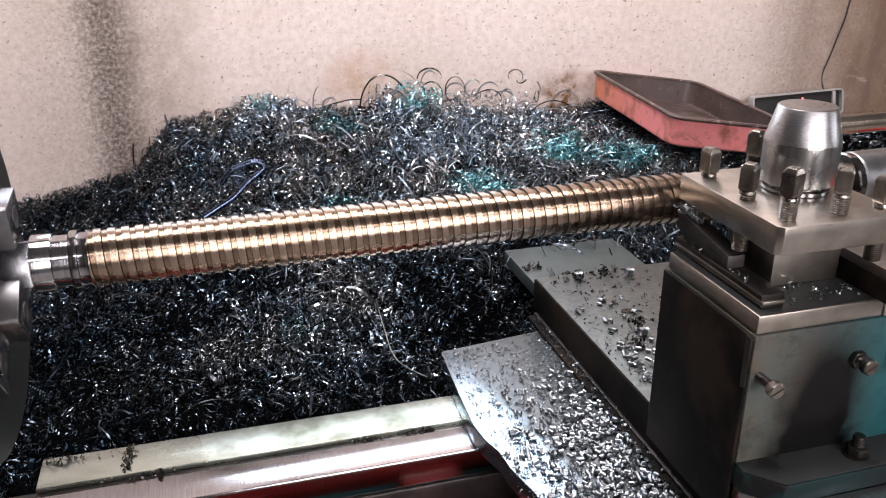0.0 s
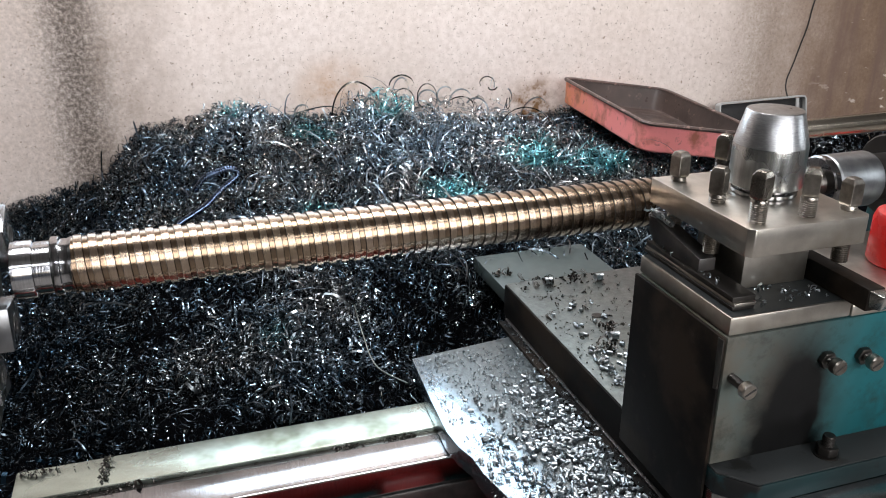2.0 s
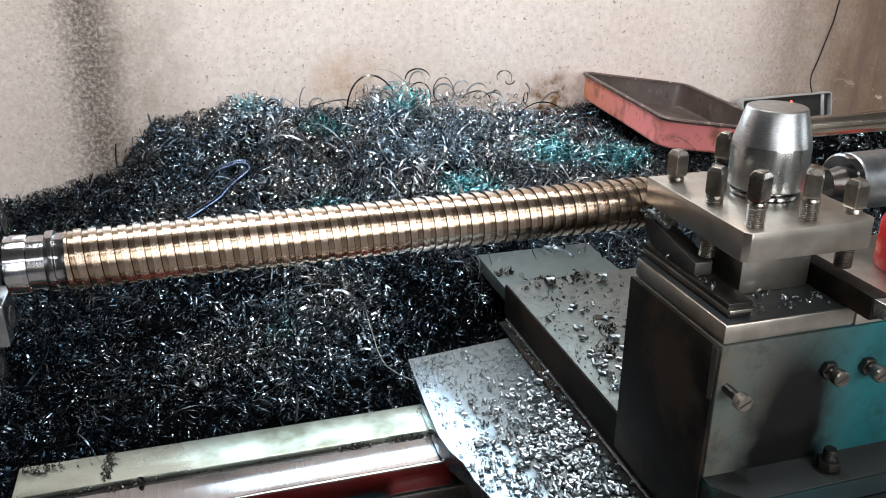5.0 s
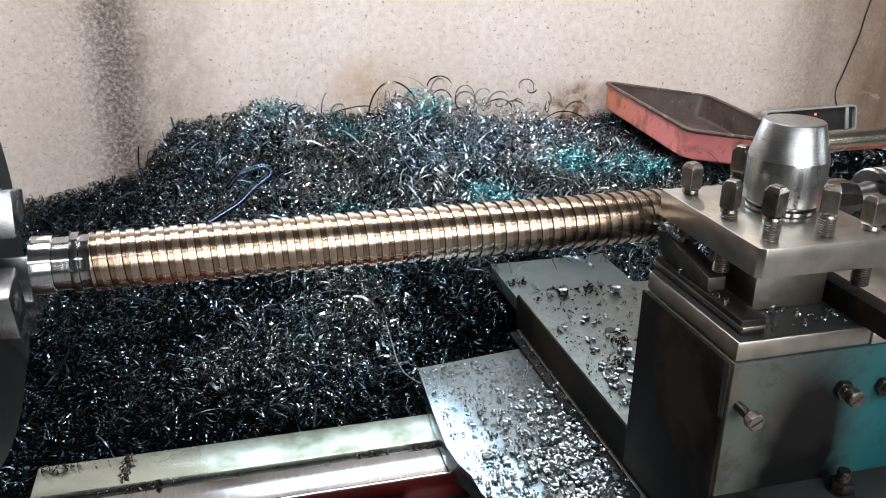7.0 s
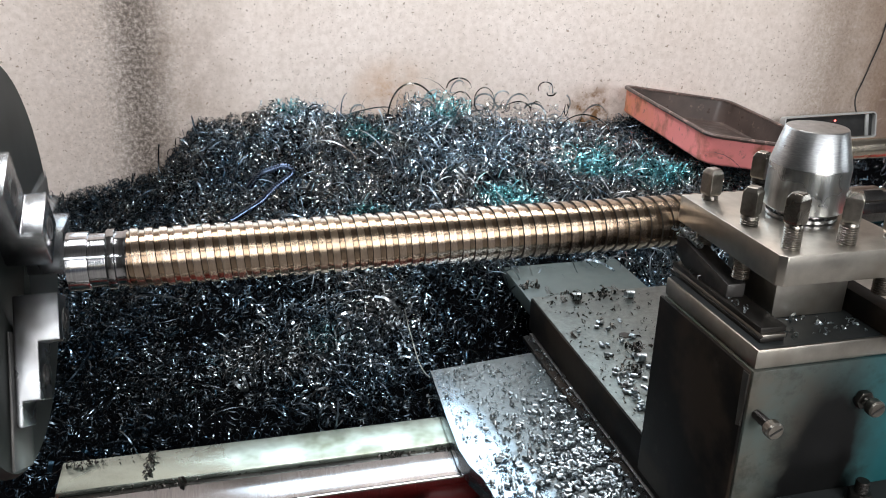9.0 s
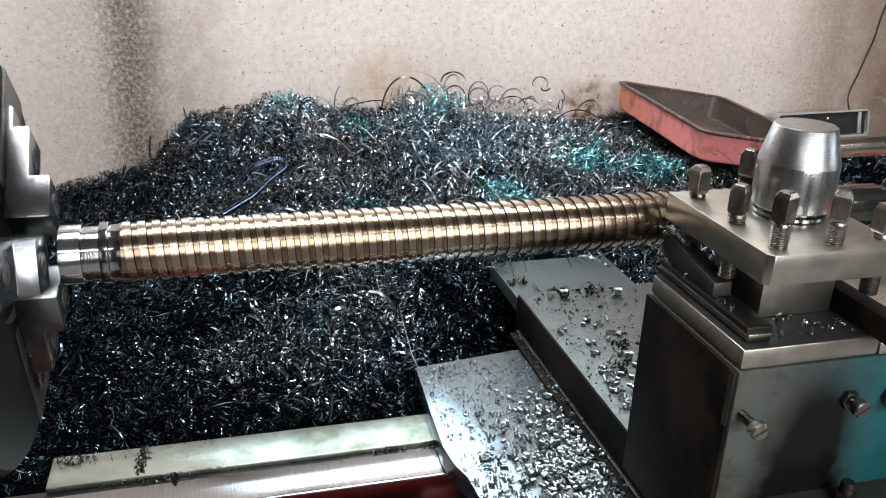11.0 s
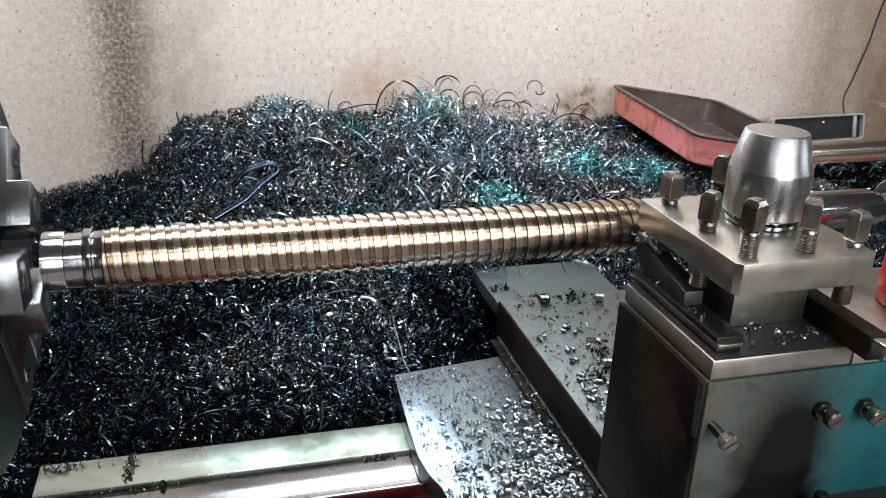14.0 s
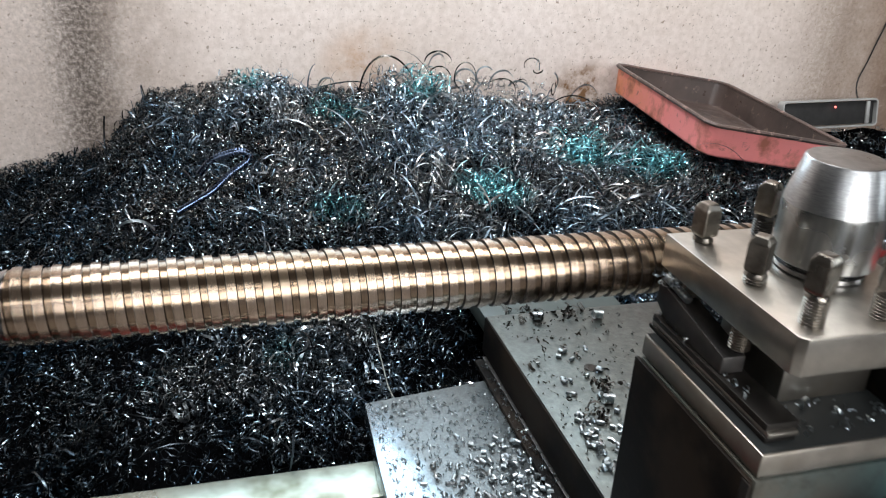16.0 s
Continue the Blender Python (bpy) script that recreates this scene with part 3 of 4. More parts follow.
def jaw_bm():
    outline = [(0.0262, 0.002), (0.0262, 0.036), (0.064, 0.036), (0.064, 0.020), (0.110, 0.020), (0.110, 0.007), (0.130, 0.007), (0.130, 0.002)]
    m = Matrix(((0, 1, 0, -0.0855), (0, 0, 1, -0.021), (1, 0, 0, 0), (0, 0, 0, 1)))
    return prism(outline, m, 0.042, 0.0015)


for k in range(3):
    jaw = part("jaw", on_chuck(jaw_bm(), k), JAW, chuck, "worn stepped steel jaw")
    part("master_slide", on_chuck(box(-0.0855, -0.0838, -0.03, 0.03, 0.055, 0.162, 0.0006), k), BLACKOX, jaw)
    for rz in (0.046, 0.09):
        part("jaw_screw", on_chuck(turned([(0.004, 0), (0.0085, 0), (0.009, 0.0004), (0.009, 0.001), (0.0045, 0.001), (0.004, 0.0005)], Matrix.Translation((-0.0497 if rz < 0.06 else -0.0657, 0, rz)) @ TO_X, 16), k), BLACKOX, jaw)
    part("scroll_socket", on_chuck(turned([(0.006, 0), (0.012, 0), (0.012, 0.003), (0.006, 0.003)], Matrix.Translation((-0.13, 0, -0.1685)) @ Matrix.Rotation(math.pi, 4, "X"), 20), k), BLACKOX, chuck)

# ---- the carriage ----
carriage = root("lathe_carriage", (0.6, 0.1, 0.741), "oily steel lathe saddle and cross slide scattered with chips", "lathe carriage")
WING = [(0.585, -0.3), (0.585, 0.338), (0.404, 0.315), (0.397, 0.2), (0.394, 0.124), (0.398, 0.09), (0.407, 0.062), (0.409, 0.03), (0.42, -0.02), (0.43, -0.3)]
part("saddle_wing", prism(WING, Matrix.Translation((0, 0, 0.7425)), 0.0285, 0.0015), OILFILM, carriage, "oil-wet steel wing")
part("saddle_rail", box(0.564, 0.9, -0.3, 0.376, 0.7715, 0.7775, 0.001), SHADESOOT, carriage)
part("gib_strip", box(0.575, 0.6, -0.3, 0.376, 0.778, 0.7815, 0.001), BLACKOX, carriage)
slide = part("cross_slide", box(0.578, 0.86, -0.3, 0.39, 0.782, 0.834, 0.0025), SHADESOOT, carriage, "oily cross slide")
part("slide_top", box(0.580, 0.858, -0.298, 0.388, 0.8345, 0.8355, 0.0004), SLIDE, slide, "grey scraped steel top")
part("oil_plug", turned([(0, 0), (0.008, 0), (0.008, 0.0006), (0.006, 0.0012), (0, 0.0008)], Matrix.Translation((0.665, 0.245, 0.8356)), 24), OILY, slide)
part("rear_cover", box(0.60, 0.815, 0.392, 0.588, 0.775, 0.80, 0.002), COVER, carriage, "grey-green oily cover plate")
part("front_apron", box(0.43, 0.95, -0.36, -0.301, 0.45, 0.78, 0.006), TEAL, carriage)

compound = root("compound_slide", (0.65, -0.1, 0.834), "tall teal-painted compound slide with oily steel faces", "compound slide")
FRONT = -0.187
flange = part("swivel_base", solid([(x, y, z) for z in (0.8815, 0.9035) for x, y in ((0.548, -0.04), (0.547, -0.199), (0.573, -0.2265), (0.95, -0.2235), (0.95, -0.04))], 0.002), GRIMY, compound, "grimy teal painted base flange")
part("flange_top", solid([(x, y, z) for z in (0.9037, 0.9052) for x, y in ((0.549, -0.042), (0.548, -0.1985), (0.5735, -0.225), (0.949, -0.222), (0.949, -0.042))], 0.0004), GRIME, flange, "dark oily top of the flange")
part("swivel_ring", solid([(x, y, z) for z in (0.8365, 0.881) for x, y in ((0.549, -0.05), (0.548, -0.196), (0.574, -0.2225), (0.60, -0.226), (0.66, -0.262), (0.74, -0.275), (0.95, -0.24), (0.95, -0.05))], 0.0015), BRIGHT, compound, "oil-wet steel swivel ring")
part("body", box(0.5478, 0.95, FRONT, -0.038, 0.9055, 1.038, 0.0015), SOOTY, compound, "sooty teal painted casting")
part("side_face", box(0.5432, 0.5469, -0.186, -0.037, 0.837, 1.038, 0.001), SHADESOOT, compound, "black oily steel side, darkened further for its shade")
part("gib_plate", prism([(-0.1888, 1.0375), (-0.1888, 0.989), (-0.183, 0.987), (-0.181, 1.0375)], Matrix(((0, 0, 1, 0.5418), (1, 0, 0, 0), (0, 1, 0, 0), (0, 0, 0, 1))), 0.0011), OILY, compound, "oily steel edge plate")
part("top_slide", box(0.5485, 0.679, -0.186, -0.036, 1.0388, 1.057, 0.0022), POST, compound, "bare steel top slide")
part("top_face", box(0.5502, 0.678, -0.1845, -0.038, 1.0571, 1.0574), GRIME, compound, "dark oily upper face")
part("slide_rear", box(0.6795, 0.95, -0.187, -0.036, 1.0385, 1.051, 0.002), POST, compound)
FACE_Y = Matrix.Rotation(radians(90), 4, "X")


def stud(x, z, out, parent, tilt=0, nut=True):
    at = Matrix.Translation((x, -0.183, z)) @ FACE_Y @ Matrix.Rotation(radians(tilt), 4, "Y")
    sc = part("adjusting_screw", threads(0.0045, 0.0014, 0.0, out, at, 14), OILY, parent)
    if nut:
        part("lock_nut", prism([(0.009 * math.cos(i * math.pi / 3), 0.009 * math.sin(i * math.pi / 3)) for i in range(6)], at @ Matrix.Translation((0, 0, 0.004)), 0.006, 0.0008), OILY, sc)
    part("head", turned([(0, out - 0.002), (0.006, out - 0.002), (0.0078, out), (0.0078, out + 0.006), (0.0066, out + 0.0075), (0, out + 0.0075)], at, 18), HEAD, sc, "slotted steel head")
    cut = box(-0.006, 0.006, -0.0008, 0.0008, 0, 0.0006)
    cut.transform(at @ Matrix.Translation((0, 0, out + 0.0073)) @ Matrix.Rotation(0.5, 4, "Z"))
    part("slot", cut, BLACKOX, sc)


stud(0.557, 0.9975, 0.024, compound, 0, False)
stud(0.659, 0.9995, 0.017, compound)
stud(0.7015, 0.9965, 0.017, compound)
fat = Matrix.Translation((0.664, -0.2055, 0.9045))
nut = part("clamp_nut", prism([(0.0105 * math.cos(i * math.pi / 3), 0.0105 * math.sin(i * math.pi / 3)) for i in range(6)], fat @ Matrix.Translation((0, 0, 0.002)), 0.009, 0.001), OILY, flange)
part("washer", turned([(0.006, 0), (0.012, 0), (0.012, 0.0018), (0.006, 0.0018)], fat, 24), OILY, nut)
part("stud", threads(0.006, 0.0016, 0.0, 0.022, fat, 14), OILY, nut)

# ---- the tool post ----
post = root("tool_post", (0.619, -0.108, 1.057), "square four-way steel tool post with clamp screws", "tool post")
part("neck", box(0.592, 0.664, -0.139, -0.065, 1.0575, 1.111, 0.0015), POST, post, "square steel neck")
P0, P1, Q0, Q1, CH = 0.556, 0.682, -0.186, -0.030, 0.005
part("block", prism([(P0 + CH, Q0), (P1 - CH, Q0), (P1, Q0 + CH), (P1, Q1), (P0, Q1), (P0, Q0 + CH)], Matrix.Translation((0, 0, 1.1115)), 0.0255, 0.0008), POST, post, "thick steel top plate")
cone = Matrix.Translation((0.6335, -0.10, 1.138))
part("washer", turned([(0, 0), (0.030, 0), (0.030, 0.003), (0.026, 0.004), (0.026, 0.007), (0, 0.007)], cone, 48), BRIGHT, post)
nutp = part("clamp_nut", turned([(0, 0.0075), (0.0325, 0.0075), (0.0335, 0.0085), (0.0336, 0.044), (0.0332, 0.0462), (0, 0.0462)], cone, 64), NUT, post, "grey turned clamp nut")
part("cap", turned([(0, 0.0464), (0.0335, 0.0464), (0.0258, 0.0765), (0.0249, 0.0774), (0.012, 0.0777), (0, 0.0776)], cone, 64), BRUSHED, nutp, "bright conical cap")
lever = part("lever", turned([(0, 0.028), (0.0085, 0.028), (0.009, 0.032), (0.0105, 0.26), (0, 0.262)], Matrix.Translation((0.636, -0.10, 1.194)) @ Matrix.Rotation(radians(2), 4, "Z") @ TO_X, 28), ROD, post, "round steel lever")
SCREWS = [(0.576, -0.046, 0.004, 10), (0.573, -0.113, 0.008, 35), (0.5745, -0.168, 0.020, 20), (0.626, -0.168, 0.018, 50), (0.673, -0.166, 0.004, 5), (0.628, -0.042, 0.016, 30)]
for sx, sy, hz, rz in SCREWS:
    at = Matrix.Translation((sx, sy, 1.0))
    low = 0.112 if sy < -0.16 and sx < 0.66 else 0.0875
    sc = part("clamp_screw", threads(0.0076, 0.002, low, 0.137 + hz, at, 18), OILY if sx > 0.62 and sy > -0.1 else HEAD, post, "square-headed clamp screw")
    hm = at @ Matrix.Translation((0, 0, 0.137 + hz)) @ Matrix.Rotation(radians(rz), 4, "Z")
    part("head", solid([hm @ Vector((sgx * w, sgy * w, z)) for z, w in ((0, 0.0058), (0.0025, 0.0069), (0.021, 0.0069), (0.0255, 0.0045)) for sgx in (-1, 1) for sgy in (-1, 1)], 0.0009), HEAD, sc, "", False)

tool = root("threading_tool", (0.567, -0.1, 1.07), "black oily threading tool on steel packing strips", "lathe tool")
part("shank", solid([(x, y, z) for x in (0.559, 0.577) for y, z in ((-0.118, 1.0705), (-0.118, 1.0835), (-0.045, 1.0865), (-0.045, 1.0705), (-0.028, 1.098), (-0.028, 1.080))], 0.001), BLACKOX, tool)
part("tip", solid([(0.562, -0.030, 1.0985), (0.574, -0.030, 1.0985), (0.566, -0.0255, 1.0995), (0.570, -0.0255, 1.0995), (0.563, -0.030, 1.082), (0.573, -0.030, 1.082), (0.567, -0.0265, 1.084), (0.569, -0.0265, 1.084)]), STEEL, tool, "ground cutting tip")
pk = [(0.5565, 0.579, -0.176, -0.028, 1.0575, 1.0612), (0.5575, 0.5795, -0.177, -0.030, 1.0614, 1.0648), (0.5568, 0.5805, -0.1745, -0.031, 1.065, 1.0702)]
for q in pk:
    part("packing_strip", box(*q, 0.0005), POST if q is pk[1] else OILY, tool, "thin steel packing strip")
spare = root("spare_tool", (0.69, -0.15, 1.06), "dark steel tool holder clamped in the tool post", "lathe tool")
part("shank", box(0.667, 0.685, -0.212, -0.06, 1.0578, 1.079, 0.0012), SHADESOOT, spare)
part("tip", solid([(0.668, -0.212, 1.078), (0.684, -0.212, 1.078), (0.684, -0.224, 1.076), (0.672, -0.226, 1.076), (0.669, -0.212, 1.062), (0.683, -0.212, 1.062), (0.682, -0.22, 1.062), (0.673, -0.222, 1.062)], 0.0006), STEEL, spare, "bright ground tip")

bottle = root("oil_bottle", (0.798, -0.12, 1.052), "bright red plastic oil bottle standing on the compound slide", "bottle")
part("body", turned([(0, 0), (0.030, 0), (0.032, 0.003), (0.032, 0.045), (0.029, 0.053), (0.014, 0.062), (0, 0.062)], Matrix.Translation((0.798, -0.12, 1.0515)), 40), REDP, bottle)
part("cap", turned([(0, 0.0622), (0.011, 0.0622), (0.011, 0.074), (0, 0.075)], Matrix.Translation((0.798, -0.12, 1.0515)), 24), PLASTIC_B, bottle)


# ---- swarf heap ----
RIDGE_X = [-1.2, -0.6, -0.32, -0.21, -0.08, -0.03, 0.03, 0.23, 0.55, 0.86, 1.03, 1.2, 1.4, 1.6, 2.0, 3.0]
RIDGE_Z = [0.66, 0.69, 0.700, 0.718, 0.765, 0.83, 0.90, 0.918, 0.885, 0.858, 0.860, 0.862, 0.83, 0.785, 0.765, 0.74]


def heap_z(x, y):
    zw = float(np.interp(x, RIDGE_X, RIDGE_Z))
    t = min(max((y - 0.25) / 1.13, 0), 1)
    z = 0.692 + (zw - 0.692) * t ** 0.55
    z -= 0.085 * math.exp(-((x - 0.50) / 0.10) ** 2 - ((y - 0.44) / 0.11) ** 2)
    z += 0.035 * math.exp(-((x - 1.12) / 0.16) ** 2 - ((y - 0.9) / 0.12) ** 2)
    z += 0.028 * math.exp(-((x - 0.6) / 0.06) ** 2 - ((y - 1.27) / 0.1) ** 2)
    lump = noise.noise((x * 4.5, y * 4.5, 0.3)) * 0.028 + noise.noise((x * 12, y * 12, 3)) * 0.013 + noise.noise((x * 30, y * 30, 7)) * 0.008
    return z + lump * min(1.0, 0.25 + t * 2.5)


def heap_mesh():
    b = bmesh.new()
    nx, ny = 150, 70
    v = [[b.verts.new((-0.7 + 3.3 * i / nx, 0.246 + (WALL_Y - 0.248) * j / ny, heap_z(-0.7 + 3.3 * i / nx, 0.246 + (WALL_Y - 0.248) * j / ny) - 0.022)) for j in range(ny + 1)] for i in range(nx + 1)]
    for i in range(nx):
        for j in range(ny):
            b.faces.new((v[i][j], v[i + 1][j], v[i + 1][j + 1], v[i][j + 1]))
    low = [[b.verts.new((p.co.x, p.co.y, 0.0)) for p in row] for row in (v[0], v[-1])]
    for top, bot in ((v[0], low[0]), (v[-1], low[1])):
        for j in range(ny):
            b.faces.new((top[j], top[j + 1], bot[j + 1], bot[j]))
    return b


thing("swarf_mass", heap_mesh(), DARKHEAP, "near-black mound under the swarf curls, coloured as the shade in their gaps", "swarf", kind="stuff")


def ribbon(radius, turns, width, rise, seg, grow=0.25):
    """One curled chip: a strip wound on a helix, as vertices and quads."""
    a = np.linspace(0, 2 * np.pi * turns, seg + 1)
    rr = radius * (1 + grow * a / a[-1])
    c = np.stack([rr * np.cos(a), rr * np.sin(a), rise * a / (2 * np.pi)], 1)
    c -= c.mean(0)
    up = np.array([0, 0, width / 2])
    verts = np.concatenate([c - up, c + up])
    i = np.arange(seg)
    return verts, np.stack([i, i + 1, i + seg + 2, i + seg + 1], 1)


def scatter(name, kinds, places, sizes, turns, mat, label, category, at=(0, 0, 0)):
    vs, fs, off = [], [], 0
    for p, s, q, k in zip(places, sizes, turns, np.random.randint(0, len(kinds), len(places))):
        v, f = kinds[k]
        a, b, c, d = q
        R = np.array([[1 - 2 * (c * c + d * d), 2 * (b * c - d * a), 2 * (b * d + c * a)],
                      [2 * (b * c + d * a), 1 - 2 * (b * b + d * d), 2 * (c * d - b * a)],
                      [2 * (b * d - c * a), 2 * (c * d + b * a), 1 - 2 * (b * b + c * c)]])
        vs.append((v * s) @ R.T + p - np.array(at))
        fs.append(f + off)
        off += len(v)
    V, F = np.concatenate(vs), np.concatenate(fs)
    me = bpy.data.meshes.new(name)
    me.vertices.add(len(V))
    me.vertices.foreach_set("co", V.ravel())
    me.loops.add(F.size)
    me.loops.foreach_set("vertex_index", F.ravel().astype(np.int32))
    me.polygons.add(len(F))
    me.polygons.foreach_set("loop_start", np.arange(0, F.size, 4, dtype=np.int32))
    me.update(calc_edges=True)
    me.validate()
    me.polygons.foreach_set("use_smooth", [True] * len(me.polygons))
    me.materials.append(mat)
    ob = new(name, me)
    ob.location = at
    return tagged(ob, label, category, "", "stuff")


def random_turns(n):
    q = np.random.normal(size=(n, 4))
    return q / np.linalg.norm(q, axis=1)[:, None]


def flat_turns(n, lean=0.15):
    """Rolled chips that lie on their sides, turned every way."""
    yaw = np.random.uniform(0, 2 * np.pi, n) / 2
    tip = (np.pi / 2 + np.random.normal(0, lean, n)) / 2
    cy, sy, cx, sx = np.cos(yaw), np.sin(yaw), np.cos(tip), np.sin(tip)
    return np.stack([cy * cx, cy * sx, sy * sx, sy * cx], 1)


def heap_places(n, x0, x1, y0, y1, lift, sink=0.02, lean=1.0, pit=True):
    out = []
    while len(out) < n:
        x, y = random.uniform(x0, x1), y0 + (y1 - y0) * random.random() ** lean
        if not pit and 0.33 < x < 0.58 and y < 0.54:
            continue
        dense = 0.75 + 1.5 * noise.noise((x * 7, y * 7, 11)) + 0.9 * (y - 0.75) - 0.6 * max(0.0, 0.15 - x) * (y < 0.7)
        if random.random() > max(0.34, dense):
            continue
        out.append((x, y, heap_z(x, y) + random.uniform(-sink, lift)))
    return np.array(out)


CURLS = [ribbon(0.0052 * random.uniform(0.45, 1.4), random.uniform(0.35, 1.25), 0.0010 * random.uniform(0.55, 1.5), random.uniform(0.001, 0.006), 8) for _ in range(40)]
FLAKES = [ribbon(0.0028 * random.uniform(0.6, 1.5), random.uniform(0.12, 0.45), 0.0019 * random.uniform(0.6, 1.4), random.uniform(0.0, 0.002), 3) for _ in range(16)]
N = 30000
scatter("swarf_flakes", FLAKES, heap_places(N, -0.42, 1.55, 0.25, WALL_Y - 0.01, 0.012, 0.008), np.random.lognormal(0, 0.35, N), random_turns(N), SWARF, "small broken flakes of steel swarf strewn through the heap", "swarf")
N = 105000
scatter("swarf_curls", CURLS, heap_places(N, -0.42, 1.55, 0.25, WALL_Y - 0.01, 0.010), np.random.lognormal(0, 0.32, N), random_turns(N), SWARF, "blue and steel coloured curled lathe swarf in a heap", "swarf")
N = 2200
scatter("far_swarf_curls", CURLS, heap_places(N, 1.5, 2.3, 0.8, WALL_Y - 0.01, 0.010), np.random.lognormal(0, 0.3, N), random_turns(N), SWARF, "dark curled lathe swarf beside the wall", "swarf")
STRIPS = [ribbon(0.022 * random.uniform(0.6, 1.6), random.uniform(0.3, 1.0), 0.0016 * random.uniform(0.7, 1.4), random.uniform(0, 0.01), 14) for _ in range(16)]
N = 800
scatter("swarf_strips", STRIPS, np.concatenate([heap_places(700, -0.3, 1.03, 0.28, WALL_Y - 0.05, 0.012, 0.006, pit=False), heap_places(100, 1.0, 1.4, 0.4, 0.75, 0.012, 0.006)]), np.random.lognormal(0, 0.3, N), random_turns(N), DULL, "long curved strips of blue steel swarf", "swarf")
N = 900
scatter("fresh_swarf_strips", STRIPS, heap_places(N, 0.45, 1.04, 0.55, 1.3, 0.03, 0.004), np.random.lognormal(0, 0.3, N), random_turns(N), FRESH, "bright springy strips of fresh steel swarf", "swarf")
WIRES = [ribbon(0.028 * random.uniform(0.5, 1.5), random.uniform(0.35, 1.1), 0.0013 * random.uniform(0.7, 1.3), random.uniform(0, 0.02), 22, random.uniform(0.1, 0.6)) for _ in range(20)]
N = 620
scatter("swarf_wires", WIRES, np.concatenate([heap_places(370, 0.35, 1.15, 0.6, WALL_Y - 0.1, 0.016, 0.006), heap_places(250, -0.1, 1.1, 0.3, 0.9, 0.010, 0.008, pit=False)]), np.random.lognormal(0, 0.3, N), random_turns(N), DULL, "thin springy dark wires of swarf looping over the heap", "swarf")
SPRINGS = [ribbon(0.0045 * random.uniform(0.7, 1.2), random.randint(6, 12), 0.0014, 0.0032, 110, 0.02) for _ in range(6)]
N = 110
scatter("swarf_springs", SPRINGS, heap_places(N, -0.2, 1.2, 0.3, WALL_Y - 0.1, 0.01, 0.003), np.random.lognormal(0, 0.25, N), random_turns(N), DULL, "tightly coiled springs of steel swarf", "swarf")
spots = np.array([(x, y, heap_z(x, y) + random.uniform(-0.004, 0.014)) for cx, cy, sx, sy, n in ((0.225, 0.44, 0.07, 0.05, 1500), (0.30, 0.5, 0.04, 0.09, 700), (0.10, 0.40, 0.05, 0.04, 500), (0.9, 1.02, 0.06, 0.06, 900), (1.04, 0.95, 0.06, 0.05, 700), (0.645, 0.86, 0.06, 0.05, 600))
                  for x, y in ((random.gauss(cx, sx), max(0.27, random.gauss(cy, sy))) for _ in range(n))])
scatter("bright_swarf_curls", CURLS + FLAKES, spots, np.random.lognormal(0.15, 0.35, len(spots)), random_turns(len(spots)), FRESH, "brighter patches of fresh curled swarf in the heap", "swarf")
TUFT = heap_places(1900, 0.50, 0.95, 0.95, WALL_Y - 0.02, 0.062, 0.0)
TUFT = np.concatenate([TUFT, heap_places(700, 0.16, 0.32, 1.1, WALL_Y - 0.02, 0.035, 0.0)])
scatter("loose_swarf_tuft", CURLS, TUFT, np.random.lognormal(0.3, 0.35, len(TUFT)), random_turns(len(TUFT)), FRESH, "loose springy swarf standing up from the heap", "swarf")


def hoop(x, y, z, radius, a0, a1, turn, width=0.0042, rise=0.006):
    """A single large standing curl of swarf."""
    b = bmesh.new()
    m = Matrix.Translation((x, y, z)) @ Matrix.Rotation(radians(turn), 4, "Z")
    n = 30
    pairs = []
    for i in range(n + 1):
        a = radians(a0 + (a1 - a0) * i / n)
        r = radius * (1 + 0.12 * i / n)
        tw = radians(35 + 70 * i / n)
        pairs.append([b.verts.new(m @ Vector(((r + s * math.sin(tw)) * math.cos(a), s * math.cos(tw) + rise * i / n, (r + s * math.sin(tw)) * math.sin(a)))) for s in (-width / 2, width / 2)])
    for p, q in zip(pairs, pairs[1:]):
        b.faces.new((p[0], q[0], q[1], p[1]))
    bmesh.ops.solidify(b, geom=b.faces[:], thickness=0.0004)
    return thing("swarf_curl", b, CHIPS, "thin springy curl of steel swarf standing from the heap", "swarf curl", group="standing swarf curls")


for q in ((0.585, 1.30, 0.900, 0.052, -20, 200, 20), (0.660, 1.33, 0.958, 0.026, -10, 190, 35), (0.728, 1.33, 0.925, 0.024, -60, 260, -20), (0.905, 1.32, 0.955, 0.018, -30, 230, 60),
          (0.93, 1.30, 0.925, 0.022, -90, 60, 10), (0.81, 1.30, 0.92, 0.032, 20, 190, 15), (0.985, 1.22, 0.872, 0.062, 10, 180, 30), (0.845, 1.28, 0.90, 0.03, -20, 150, -40),
          (0.645, 1.25, 0.92, 0.035, -80, 90, 60), (0.40, 1.30, 0.92, 0.018, 0, 200, 20), (0.77, 1.31, 0.94, 0.02, 40, 250, 0), (0.03, 0.62, 0.868, 0.03, 30, 130, 15), (0.09, 0.50, 0.77, 0.03, 180, 350, 10)):
    hoop(*q)
for _ in range(26):
    hx = random.uniform(0.5, 1.0)
    hoop(hx, random.uniform(1.15, 1.32), heap_z(hx, 1.25) + random.uniform(0.0, 0.055), random.uniform(0.01, 0.03), random.uniform(-60, 20), random.uniform(120, 260), random.uniform(-60, 60), 0.0034)


